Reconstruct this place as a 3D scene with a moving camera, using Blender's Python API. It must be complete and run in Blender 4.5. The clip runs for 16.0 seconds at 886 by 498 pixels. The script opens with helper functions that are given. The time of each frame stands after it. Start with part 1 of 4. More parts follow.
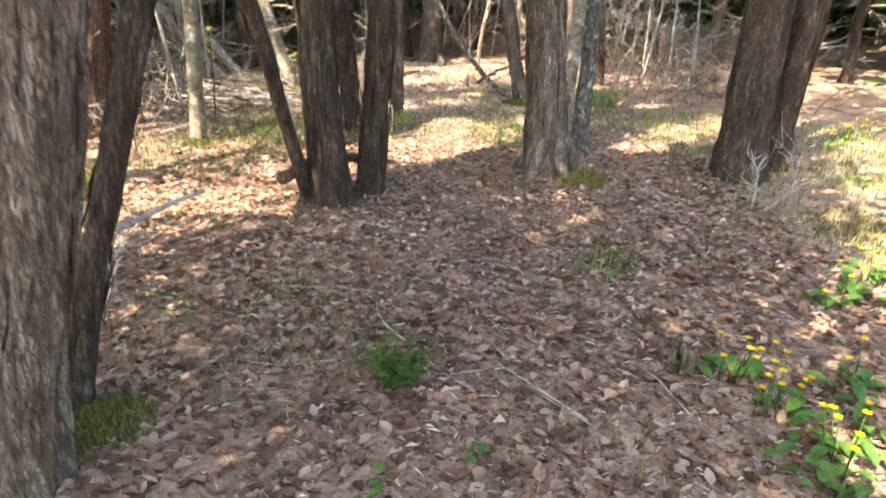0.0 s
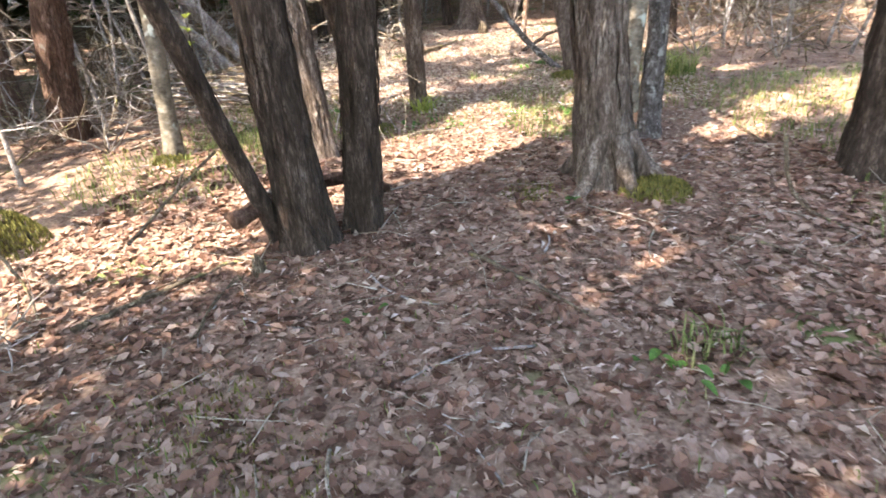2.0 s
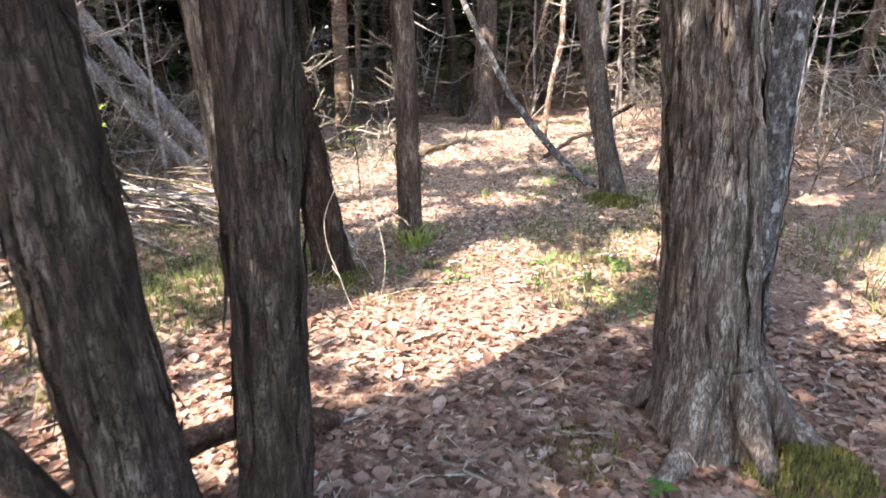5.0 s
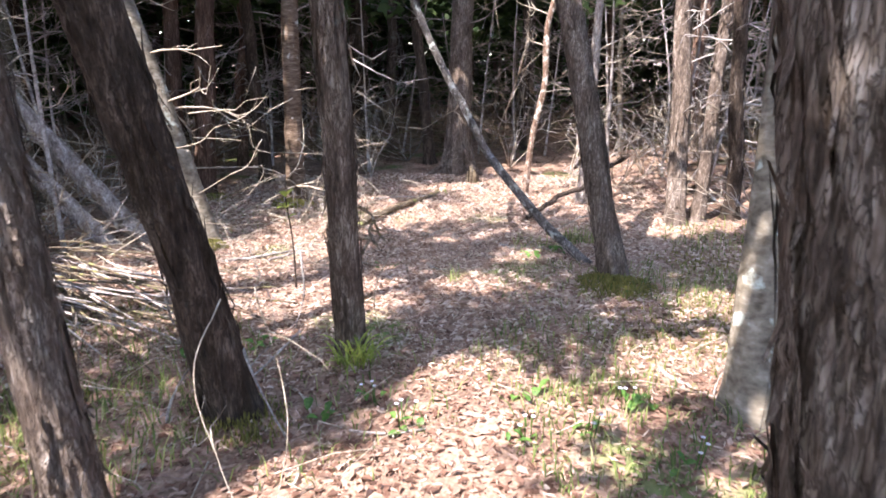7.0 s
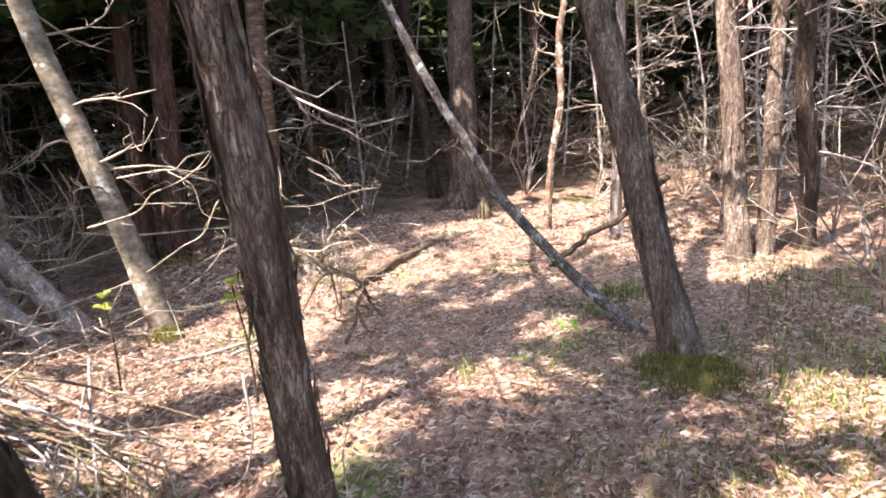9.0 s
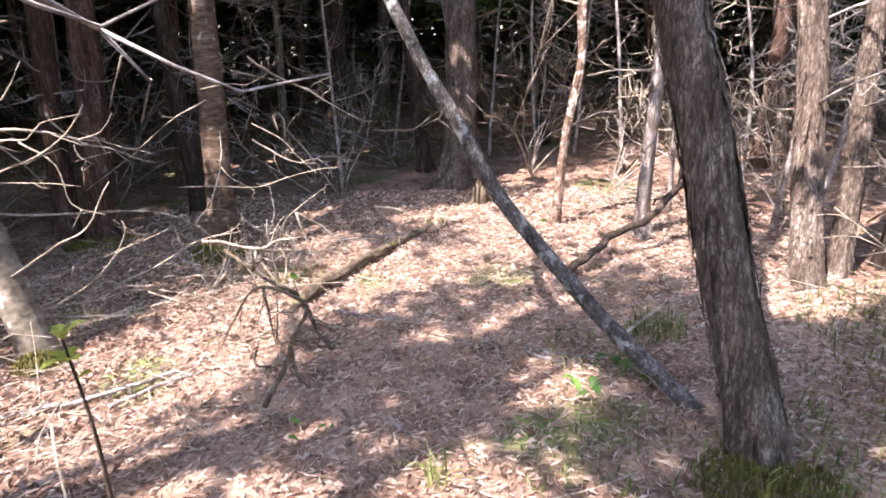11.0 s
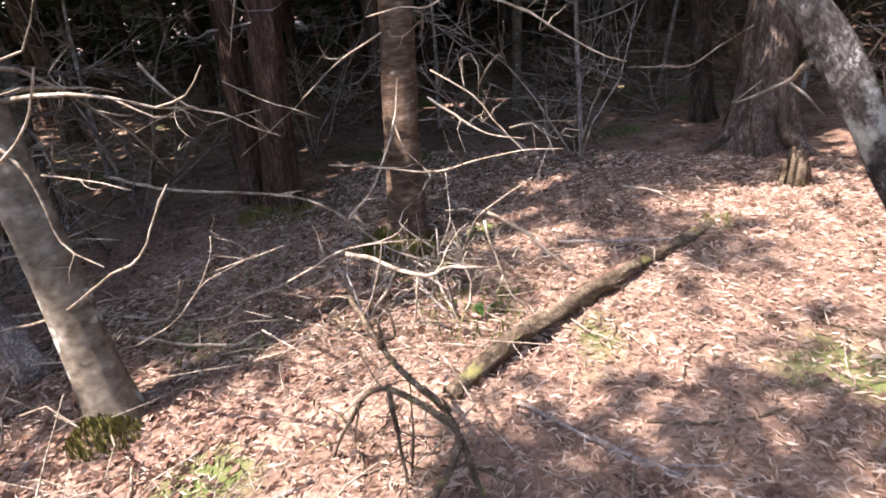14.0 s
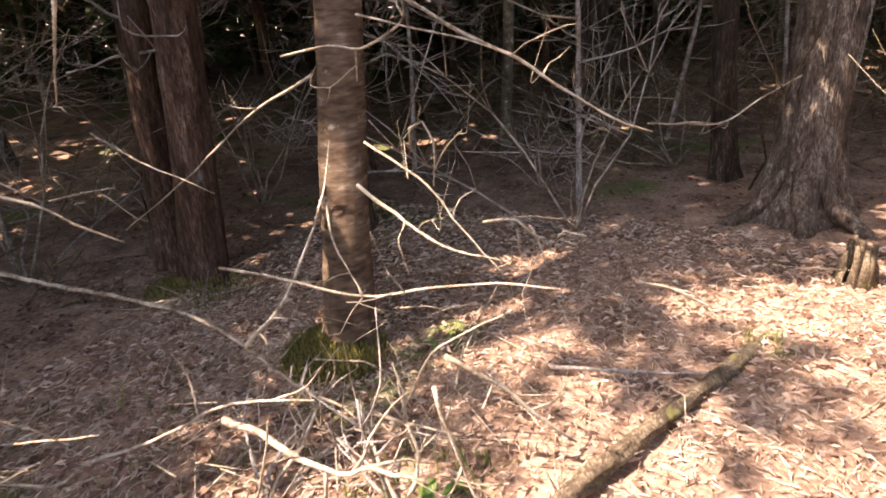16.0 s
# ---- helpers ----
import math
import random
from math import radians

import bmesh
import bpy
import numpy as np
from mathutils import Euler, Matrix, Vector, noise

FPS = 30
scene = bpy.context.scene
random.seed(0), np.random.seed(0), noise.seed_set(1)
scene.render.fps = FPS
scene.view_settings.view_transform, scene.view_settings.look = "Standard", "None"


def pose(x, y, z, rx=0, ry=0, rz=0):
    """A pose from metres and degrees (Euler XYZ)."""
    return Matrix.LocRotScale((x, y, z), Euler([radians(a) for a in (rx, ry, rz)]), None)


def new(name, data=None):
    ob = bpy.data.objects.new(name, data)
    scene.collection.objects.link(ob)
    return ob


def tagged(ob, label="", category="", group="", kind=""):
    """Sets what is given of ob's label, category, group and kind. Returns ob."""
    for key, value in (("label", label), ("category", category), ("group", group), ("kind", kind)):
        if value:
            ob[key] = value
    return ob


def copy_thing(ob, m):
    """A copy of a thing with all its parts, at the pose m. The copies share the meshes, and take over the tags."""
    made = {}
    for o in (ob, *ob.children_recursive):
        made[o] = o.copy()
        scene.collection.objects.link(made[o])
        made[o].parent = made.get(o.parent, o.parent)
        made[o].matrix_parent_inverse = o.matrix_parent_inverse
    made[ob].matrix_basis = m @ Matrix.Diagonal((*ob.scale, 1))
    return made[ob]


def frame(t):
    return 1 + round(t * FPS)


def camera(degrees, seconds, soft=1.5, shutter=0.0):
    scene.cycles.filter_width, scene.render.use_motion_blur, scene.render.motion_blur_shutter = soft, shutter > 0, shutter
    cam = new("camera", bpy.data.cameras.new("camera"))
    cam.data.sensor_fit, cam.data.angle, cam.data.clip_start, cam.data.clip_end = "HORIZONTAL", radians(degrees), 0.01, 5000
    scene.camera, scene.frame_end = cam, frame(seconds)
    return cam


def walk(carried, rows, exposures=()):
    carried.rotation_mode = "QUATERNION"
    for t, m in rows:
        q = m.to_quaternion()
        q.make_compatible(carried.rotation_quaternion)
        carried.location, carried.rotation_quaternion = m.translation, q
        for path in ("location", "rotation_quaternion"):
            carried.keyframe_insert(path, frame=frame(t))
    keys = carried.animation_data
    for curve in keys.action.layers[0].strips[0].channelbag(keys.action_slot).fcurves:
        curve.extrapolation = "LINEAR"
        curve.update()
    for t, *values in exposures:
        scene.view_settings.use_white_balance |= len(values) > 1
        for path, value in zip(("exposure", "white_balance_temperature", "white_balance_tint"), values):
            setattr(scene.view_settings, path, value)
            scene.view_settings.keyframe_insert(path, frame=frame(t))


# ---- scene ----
cam = camera(70.5, 16.0, 1.7, 0.3)
METRES, EYE, TILT, LEAN, TURN = 9.4, 1.5, 0.0, 0.0, 0.0
ROWS = [
    (0.0, 0.0, 0.0, 0.0, 0.5, -23.58, -1.14),
    (0.5, 0.0113, 0.0388, -0.0089, 2.51, -28.42, -0.27),
    (1.0, 0.0208, 0.0739, -0.0036, 5.8, -26.91, 3.18),
    (1.5, 0.0246, 0.1107, -0.0058, 2.84, -25.88, 2.43),
    (2.0, 0.0271, 0.1443, -0.0082, 4.91, -26.63, 3.7),
    (2.5, 0.0222, 0.177, -0.0092, 8.82, -27.09, 3.97),
    (3.0, 0.014, 0.2097, -0.0078, 6.21, -25.0, 3.24),
    (3.5, 0.0133, 0.2411, -0.0116, 7.43, -26.19, 2.01),
    (4.0, 0.0167, 0.2723, -0.0096, 10.08, -26.41, 1.56),
    (4.5, 0.0139, 0.3018, -0.0089, 7.77, -22.84, 1.54),
    (7.0, 0.0165, 0.4569, -0.0083, 4.51, -16.75, 0.48),
    (7.5, 0.0219, 0.4905, -0.0069, 10.57, -16.15, 0.59),
    (8.0, 0.0229, 0.5129, -0.0069, 10.53, -15.69, 1.55),
    (8.5, 0.0166, 0.5448, -0.0047, 5.24, -14.92, 5.36),
    (11.0, 0.017, 0.7037, -0.0121, 5.49, -18.63, 2.81),
    (11.5, 0.0126, 0.736, -0.015, 9.79, -19.6, 4.94),
    (12.0, 0.0087, 0.7638, -0.0165, 8.66, -22.01, 5.77),
    (12.5, 0.0107, 0.7962, -0.0182, 16.57, -21.9, 4.72),
    (13.0, 0.0005, 0.8255, -0.0199, 23.17, -21.5, 6.31),
    (13.5, -0.0112, 0.8494, -0.0191, 23.57, -21.95, 7.13),
    (14.0, -0.017, 0.8798, -0.023, 27.87, -23.83, 6.63),
    (14.5, -0.0237, 0.9067, -0.0223, 29.17, -23.83, 7.49),
    (15.0, -0.0345, 0.9318, -0.0201, 25.51, -23.27, 6.4),
    (15.5, -0.0417, 0.9558, -0.0213, 28.55, -22.68, 5.55),
    (16.0, -0.051, 0.9785, -0.0223, 27.8, -22.46, 4.6),
]
walk(cam, [(t, pose(0, 0, EYE, TILT, LEAN, TURN) @ pose(METRES * x, METRES * y, METRES * z, 90 + pitch, roll, yaw)) for t, x, y, z, yaw, pitch, roll in ROWS],
     exposures=[(0.0, 3.75, 7900, 8), (2.5, 3.75, 7100, 13), (4.5, 3.7, 6900, 13), (7.5, 3.4, 6300, 19), (8.5, 3.45, 7100, 20), (11.0, 3.3, 6500, 22), (13.0, 3.05, 6300, 23), (14.5, 2.95, 7200, 24), (16.0, 3.35, 8200, 25)])

# ---- world, sun, exposure ----
SUN_WAY = Vector((0.42, 0.45, -1.0)).normalized()      # the way the sunlight travels
world = bpy.data.worlds.new("sky")
scene.world = world
world.use_nodes = True
wn = world.node_tree.nodes
wn.clear()
sky = wn.new("ShaderNodeTexSky")
sky.sky_type, sky.sun_disc = "NISHITA", False
sky.sun_elevation = math.asin(-SUN_WAY.z)
sky.sun_rotation = math.atan2(-SUN_WAY.x, -SUN_WAY.y)
wb, wo = wn.new("ShaderNodeBackground"), wn.new("ShaderNodeOutputWorld")
wb.inputs["Strength"].default_value = 0.15
world.node_tree.links.new(sky.outputs[0], wb.inputs[0])
world.node_tree.links.new(wb.outputs[0], wo.inputs[0])
sun = new("sun", bpy.data.lights.new("sun", "SUN"))
sun.data.energy, sun.data.angle, sun.data.color = 2.0, radians(0.53), (1.0, 0.95, 0.87)
sun.matrix_world = Matrix.Translation((-6, -6, 14)) @ SUN_WAY.to_track_quat("-Z", "Y").to_matrix().to_4x4()


# ---- materials ----
def material(name, stops, scale=(8, 8, 8), rough=0.85, bump=0.5, fine=40.0, island=False, drift=1.5, leaf=0.0, patch=None, blend=0.55, plates=None):
    """Procedural surface: a colour ramp over noise at two scales, or over each loose piece, with a fine relief. patch: (colour, scale, threshold) of lichen or moss."""
    m = bpy.data.materials.new(name)
    m.use_nodes = True
    n, l = m.node_tree.nodes, m.node_tree.links
    n.clear()
    out, bsdf = n.new("ShaderNodeOutputMaterial"), n.new("ShaderNodeBsdfPrincipled")
    bsdf.inputs["Roughness"].default_value = rough
    bsdf.inputs["Specular IOR Level"].default_value = 0.25
    co, mp, info = n.new("ShaderNodeTexCoord"), n.new("ShaderNodeMapping"), n.new("ShaderNodeObjectInfo")
    mp.inputs["Scale"].default_value = scale
    l.new(co.outputs["Object"], mp.inputs["Vector"])
    big, small = n.new("ShaderNodeTexNoise"), n.new("ShaderNodeTexNoise")
    big.inputs["Scale"].default_value, big.inputs["Detail"].default_value = 1.0, 6.0
    small.inputs["Scale"].default_value, small.inputs["Detail"].default_value = fine / 8.0, 4.0
    for t in (big, small):
        t.noise_dimensions = "4D"
        l.new(mp.outputs[0], t.inputs["Vector"])
        times = n.new("ShaderNodeMath")
        times.operation = "MULTIPLY"
        times.inputs[1].default_value = 31.0
        l.new(info.outputs["Random"], times.inputs[0])
        l.new(times.outputs[0], t.inputs["W"])
    mix = n.new("ShaderNodeMix")
    mix.inputs[0].default_value = 1 - blend
    if island:
        geo = n.new("ShaderNodeNewGeometry")
        l.new(geo.outputs["Random Per Island"], mix.inputs[2])
        mix.inputs[0].default_value = 0.25
    else:
        l.new(big.outputs[0], mix.inputs[2])
    l.new(small.outputs[0], mix.inputs[3])
    ramp = n.new("ShaderNodeValToRGB")
    lo, hi = (0.08, 0.92) if island else (0.37, 0.64)
    while len(ramp.color_ramp.elements) < len(stops):
        ramp.color_ramp.elements.new(0.5)
    for i, c in enumerate(stops):
        e = ramp.color_ramp.elements[i]
        e.position = lo + (hi - lo) * i / (len(stops) - 1)
        e.color = (*c, 1)
    l.new(mix.outputs[0], ramp.inputs[0])
    colour = ramp.outputs[0]
    cracks = None
    if plates:
        vm, warp, vo, cr = n.new("ShaderNodeMapping"), n.new("ShaderNodeMix"), n.new("ShaderNodeTexVoronoi"), n.new("ShaderNodeMapRange")
        vm.inputs["Scale"].default_value = plates
        l.new(co.outputs["Object"], vm.inputs["Vector"])
        warp.data_type = "VECTOR"
        warp.inputs[0].default_value = 0.5
        l.new(vm.outputs[0], warp.inputs[4])
        l.new(small.outputs["Color"], warp.inputs[5])
        vo.feature = "DISTANCE_TO_EDGE"
        l.new(warp.outputs[1], vo.inputs["Vector"])
        cr.inputs[1].default_value, cr.inputs[2].default_value = 0.0, 0.13
        l.new(vo.outputs["Distance"], cr.inputs[0])
        cracks = cr.outputs[0]
        dark = n.new("ShaderNodeMix")
        dark.data_type = "RGBA"
        l.new(cracks, dark.inputs[0])
        dark.inputs[6].default_value = (*[(p + q) / 2 for p, q in zip(stops[0], stops[1])], 1)
        l.new(colour, dark.inputs[7])
        colour = dark.outputs[2]
    if patch:
        pn, pr, pm = n.new("ShaderNodeTexNoise"), n.new("ShaderNodeValToRGB"), n.new("ShaderNodeMix")
        pn.inputs["Scale"].default_value, pn.inputs["Detail"].default_value = patch[1], 7.0
        l.new(co.outputs["Object"], pn.inputs["Vector"])
        pr.color_ramp.elements[0].position, pr.color_ramp.elements[1].position = patch[2], patch[2] + 0.07
        l.new(pn.outputs[0], pr.inputs[0])
        pm.data_type = "RGBA"
        l.new(pr.outputs[0], pm.inputs[0])
        l.new(colour, pm.inputs[6])
        pm.inputs[7].default_value = (*patch[0], 1)
        colour = pm.outputs[2]
    l.new(colour, bsdf.inputs["Base Color"])
    if bump:
        b = n.new("ShaderNodeBump")
        b.inputs["Strength"].default_value, b.inputs["Distance"].default_value = bump, 0.012
        l.new(mix.outputs[0] if not island else small.outputs[0], b.inputs["Height"])
        l.new(b.outputs[0], bsdf.inputs["Normal"])
        if cracks:
            b2 = n.new("ShaderNodeBump")
            b2.inputs["Strength"].default_value, b2.inputs["Distance"].default_value = 0.6, 0.010
            l.new(cracks, b2.inputs["Height"])
            l.new(b.outputs[0], b2.inputs["Normal"])
            l.new(b2.outputs[0], bsdf.inputs["Normal"])
    if leaf:
        tr, add = n.new("ShaderNodeBsdfTranslucent"), n.new("ShaderNodeMixShader")
        l.new(colour, tr.inputs["Color"])
        add.inputs[0].default_value = leaf
        l.new(bsdf.outputs[0], add.inputs[1])
        l.new(tr.outputs[0], add.inputs[2])
        l.new(add.outputs[0], out.inputs[0])
    else:
        l.new(bsdf.outputs[0], out.inputs[0])
    return m


SOIL = material("forest_soil", [(0.085, 0.052, 0.038), (0.18, 0.115, 0.084), (0.29, 0.195, 0.145), (0.40, 0.29, 0.22)], (5, 5, 5), 0.95, 0.8, 90,
                patch=((0.12, 0.15, 0.05), 0.9, 0.60))
CEDAR = material("cedar_bark", [(0.035, 0.024, 0.018), (0.11, 0.08, 0.063), (0.21, 0.165, 0.135), (0.37, 0.315, 0.275)], (16, 16, 3.6), 0.9, 1.0, 34,
                 blend=0.5, plates=(30, 30, 3.8), patch=((0.30, 0.31, 0.27), 3.0, 0.66))
# cedar bark again, with the shade on backlit stems put into darker colours
DARK = material("shade_dark_bark", [(0.016, 0.011, 0.009), (0.05, 0.035, 0.026), (0.095, 0.068, 0.053), (0.19, 0.15, 0.125)], (16, 16, 3.6), 0.9, 1.0, 34,
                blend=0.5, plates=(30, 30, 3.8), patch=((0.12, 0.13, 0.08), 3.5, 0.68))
RED = material("reddish_bark", [(0.03, 0.017, 0.012), (0.09, 0.05, 0.035), (0.165, 0.10, 0.075), (0.27, 0.195, 0.155)], (16, 16, 3.6), 0.9, 1.0, 34,
               blend=0.5, plates=(30, 30, 3.8), patch=((0.30, 0.30, 0.27), 4.0, 0.63))
PALE = material("pale_dead_bark", [(0.09, 0.07, 0.062), (0.24, 0.20, 0.18), (0.40, 0.35, 0.325), (0.58, 0.53, 0.50)], (22, 22, 5), 0.85, 0.7, 30,
                plates=(15, 15, 5), patch=((0.17, 0.13, 0.10), 6.0, 0.60))
SMOOTH = material("smooth_grey_bark", [(0.075, 0.06, 0.044), (0.14, 0.117, 0.088), (0.20, 0.17, 0.133), (0.29, 0.26, 0.215)], (11, 11, 17), 0.85, 0.45, 22,
                  patch=((0.42, 0.45, 0.40), 9.0, 0.60))
BROWN = material("smooth_brown_bark", [(0.045, 0.027, 0.017), (0.085, 0.055, 0.037), (0.13, 0.09, 0.064), (0.24, 0.185, 0.145)], (7, 7, 24), 0.85, 0.5, 22,
                 patch=((0.40, 0.38, 0.34), 10.0, 0.64))
PEELING = material("peeling_rusty_bark", [(0.05, 0.032, 0.024), (0.15, 0.09, 0.062), (0.29, 0.20, 0.155), (0.50, 0.43, 0.37)], (30, 30, 14), 0.9, 1.0, 30,
                   plates=(32, 32, 14), patch=((0.46, 0.41, 0.36), 16.0, 0.56))
LICHEN = material("lichened_bark", [(0.03, 0.025, 0.022), (0.09, 0.078, 0.07), (0.19, 0.17, 0.16), (0.40, 0.385, 0.37)], (26, 26, 14), 0.9, 1.0, 30,
                  plates=(26, 26, 10), patch=((0.36, 0.365, 0.34), 14.0, 0.58))
TWIG = material("dead_twig", [(0.11, 0.08, 0.058), (0.26, 0.21, 0.16), (0.41, 0.355, 0.285), (0.54, 0.48, 0.41)], (14, 14, 14), 0.8, 0.4, 40)
GREYTWIG = material("grey_twig", [(0.10, 0.085, 0.078), (0.22, 0.19, 0.175), (0.36, 0.32, 0.30), (0.50, 0.46, 0.43)], (14, 14, 14), 0.85, 0.4, 40)
LEAFLITTER = material("dry_leaf", [(0.055, 0.028, 0.02), (0.14, 0.073, 0.05), (0.24, 0.138, 0.10), (0.30, 0.19, 0.145), (0.43, 0.32, 0.26)], (9, 9, 9), 0.8, 0.15, 60, island=True, leaf=0.15)
NEEDLE = material("needle_straw", [(0.16, 0.095, 0.072), (0.35, 0.24, 0.185), (0.52, 0.405, 0.33), (0.68, 0.575, 0.49)], (9, 9, 9), 0.85, 0.0, 60, island=True)
GRASS = material("grass", [(0.06, 0.09, 0.025), (0.12, 0.17, 0.045), (0.22, 0.26, 0.08), (0.40, 0.37, 0.19)], (6, 6, 6), 0.6, 0.0, 60, island=True, leaf=0.35)
FRESH = material("fresh_leaf", [(0.05, 0.11, 0.025), (0.09, 0.18, 0.04), (0.15, 0.27, 0.06)], (12, 12, 12), 0.45, 0.3, 60, island=False, leaf=0.35)
LIME = material("lime_leaf", [(0.22, 0.30, 0.05), (0.34, 0.40, 0.08), (0.48, 0.50, 0.14)], (12, 12, 12), 0.5, 0.2, 60, leaf=0.4)
MOSS = material("moss", [(0.08, 0.075, 0.02), (0.17, 0.16, 0.045), (0.29, 0.26, 0.08)], (14, 14, 14), 0.95, 0.9, 90, island=True)
FOLIAGE = material("cedar_foliage", [(0.03, 0.055, 0.02), (0.06, 0.10, 0.035), (0.10, 0.15, 0.05)], (3, 3, 3), 0.6, 0.0, 60, island=True, leaf=0.45)
PETAL = material("yellow_petal", [(0.62, 0.36, 0.01), (0.80, 0.52, 0.02), (0.88, 0.62, 0.05)], (30, 30, 30), 0.4, 0.0, 60, leaf=0.3)
WHITE = material("pale_violet_petal", [(0.60, 0.60, 0.72), (0.75, 0.75, 0.82)], (30, 30, 30), 0.5, 0.0, 60, leaf=0.3)
LOGBARK = material("log_bark", [(0.05, 0.035, 0.025), (0.13, 0.095, 0.065), (0.22, 0.175, 0.12), (0.34, 0.285, 0.21)], (18, 18, 18), 0.9, 1.0, 40, patch=((0.24, 0.23, 0.09), 9.0, 0.60), plates=(24, 24, 24))
ROT = material("rotten_wood", [(0.04, 0.022, 0.012), (0.11, 0.06, 0.03), (0.20, 0.115, 0.055), (0.32, 0.215, 0.125)], (16, 16, 4), 0.9, 0.9, 40)


# ---- mesh helpers ----
def ground_height(x, y):
    z = float(np.interp(y, [0, 3, 5, 8, 10, 14], [-0.05, -0.05, -0.03, -0.03, -0.10, -0.10]))
    near = max(0.0, 1 - (x * x + (y - 7) ** 2) / 900)
    z += near * (0.035 * noise.noise((x * 0.9, y * 0.9, 3)) + 0.016 * noise.noise((x * 3.3, y * 3.3, 8)))
    z += 0.16 * max(0.0, abs(x) - 3.5) ** 0.7 * noise.noise((x * 0.3, y * 0.3, 5)) * near
    return z


def mesh_of(name, verts, faces, mat, smooth=True):
    me = bpy.data.meshes.new(name)
    me.from_pydata([tuple(v) for v in verts], [], faces)
    me.materials.append(mat)
    if smooth:
        me.polygons.foreach_set("use_smooth", [True] * len(me.polygons))
    me.update()
    return me


def part(name, verts, faces, mat, parent=None, label="", smooth=True):
    """One mesh object; its corners are given relative to its thing's base."""
    ob = new(name, mesh_of(name, verts, faces, mat, smooth))
    if parent:
        ob.parent = parent
    return tagged(ob, label)


def thing(name, at, label, category, group="", kind=""):
    ob = new(name)
    ob.location = at
    ob.empty_display_size = 0.1
    return tagged(ob, label, category, group, kind)


def spline(points, step):
    """A smooth line through the control points."""
    p = [Vector(q) for q in points]
    p = [p[0] * 2 - p[1], *p, p[-1] * 2 - p[-2]]
    out = []
    for i in range(1, len(p) - 2):
        a, b, c, d = p[i - 1:i + 3]
        k = max(1, int((c - b).length / step))
        for j in range(k):
            t = j / k
            out.append(0.5 * (2 * b + (c - a) * t + (2 * a - 5 * b + 4 * c - d) * t * t + (3 * b - a - 3 * c + d) * t ** 3))
    out.append(p[-2])
    return out


def tube(line, radii, sides=7, rough=0.0, seed=0.0):
    """A tapered tube along a line, with closed ends and an uneven skin."""
    verts, faces = [], []
    n = len(line)
    up = Vector((0.31, 0.17, 0.93))
    for i, c in enumerate(line):
        d = (line[min(i + 1, n - 1)] - line[max(i - 1, 0)]).normalized()
        u = d.cross(up)
        u = u.normalized() if u.length > 0.05 else d.orthogonal().normalized()
        w = d.cross(u)
        r = radii[0] + (radii[1] - radii[0]) * i / max(1, n - 1) if len(radii) == 2 else radii[i]
        for k in range(sides):
            a = 2 * math.pi * k / sides
            f = 1 + (rough * noise.noise((c.x * 9 + k * 1.7 + seed, c.y * 9, c.z * 9)) if rough else 0)
            verts.append(c + (u * math.cos(a) + w * math.sin(a)) * r * f)
    for i in range(n - 1):
        for k in range(sides):
            k2 = (k + 1) % sides
            faces.append((i * sides + k, i * sides + k2, (i + 1) * sides + k2, (i + 1) * sides + k))
    faces.append(tuple(range(sides - 1, -1, -1)))
    faces.append(tuple((n - 1) * sides + k for k in range(sides)))
    return verts, faces


def join(lists):
    verts, faces = [], []
    for v, f in lists:
        o = len(verts)
        verts += v
        faces += [tuple(i + o for i in q) for q in f]
    return verts, faces


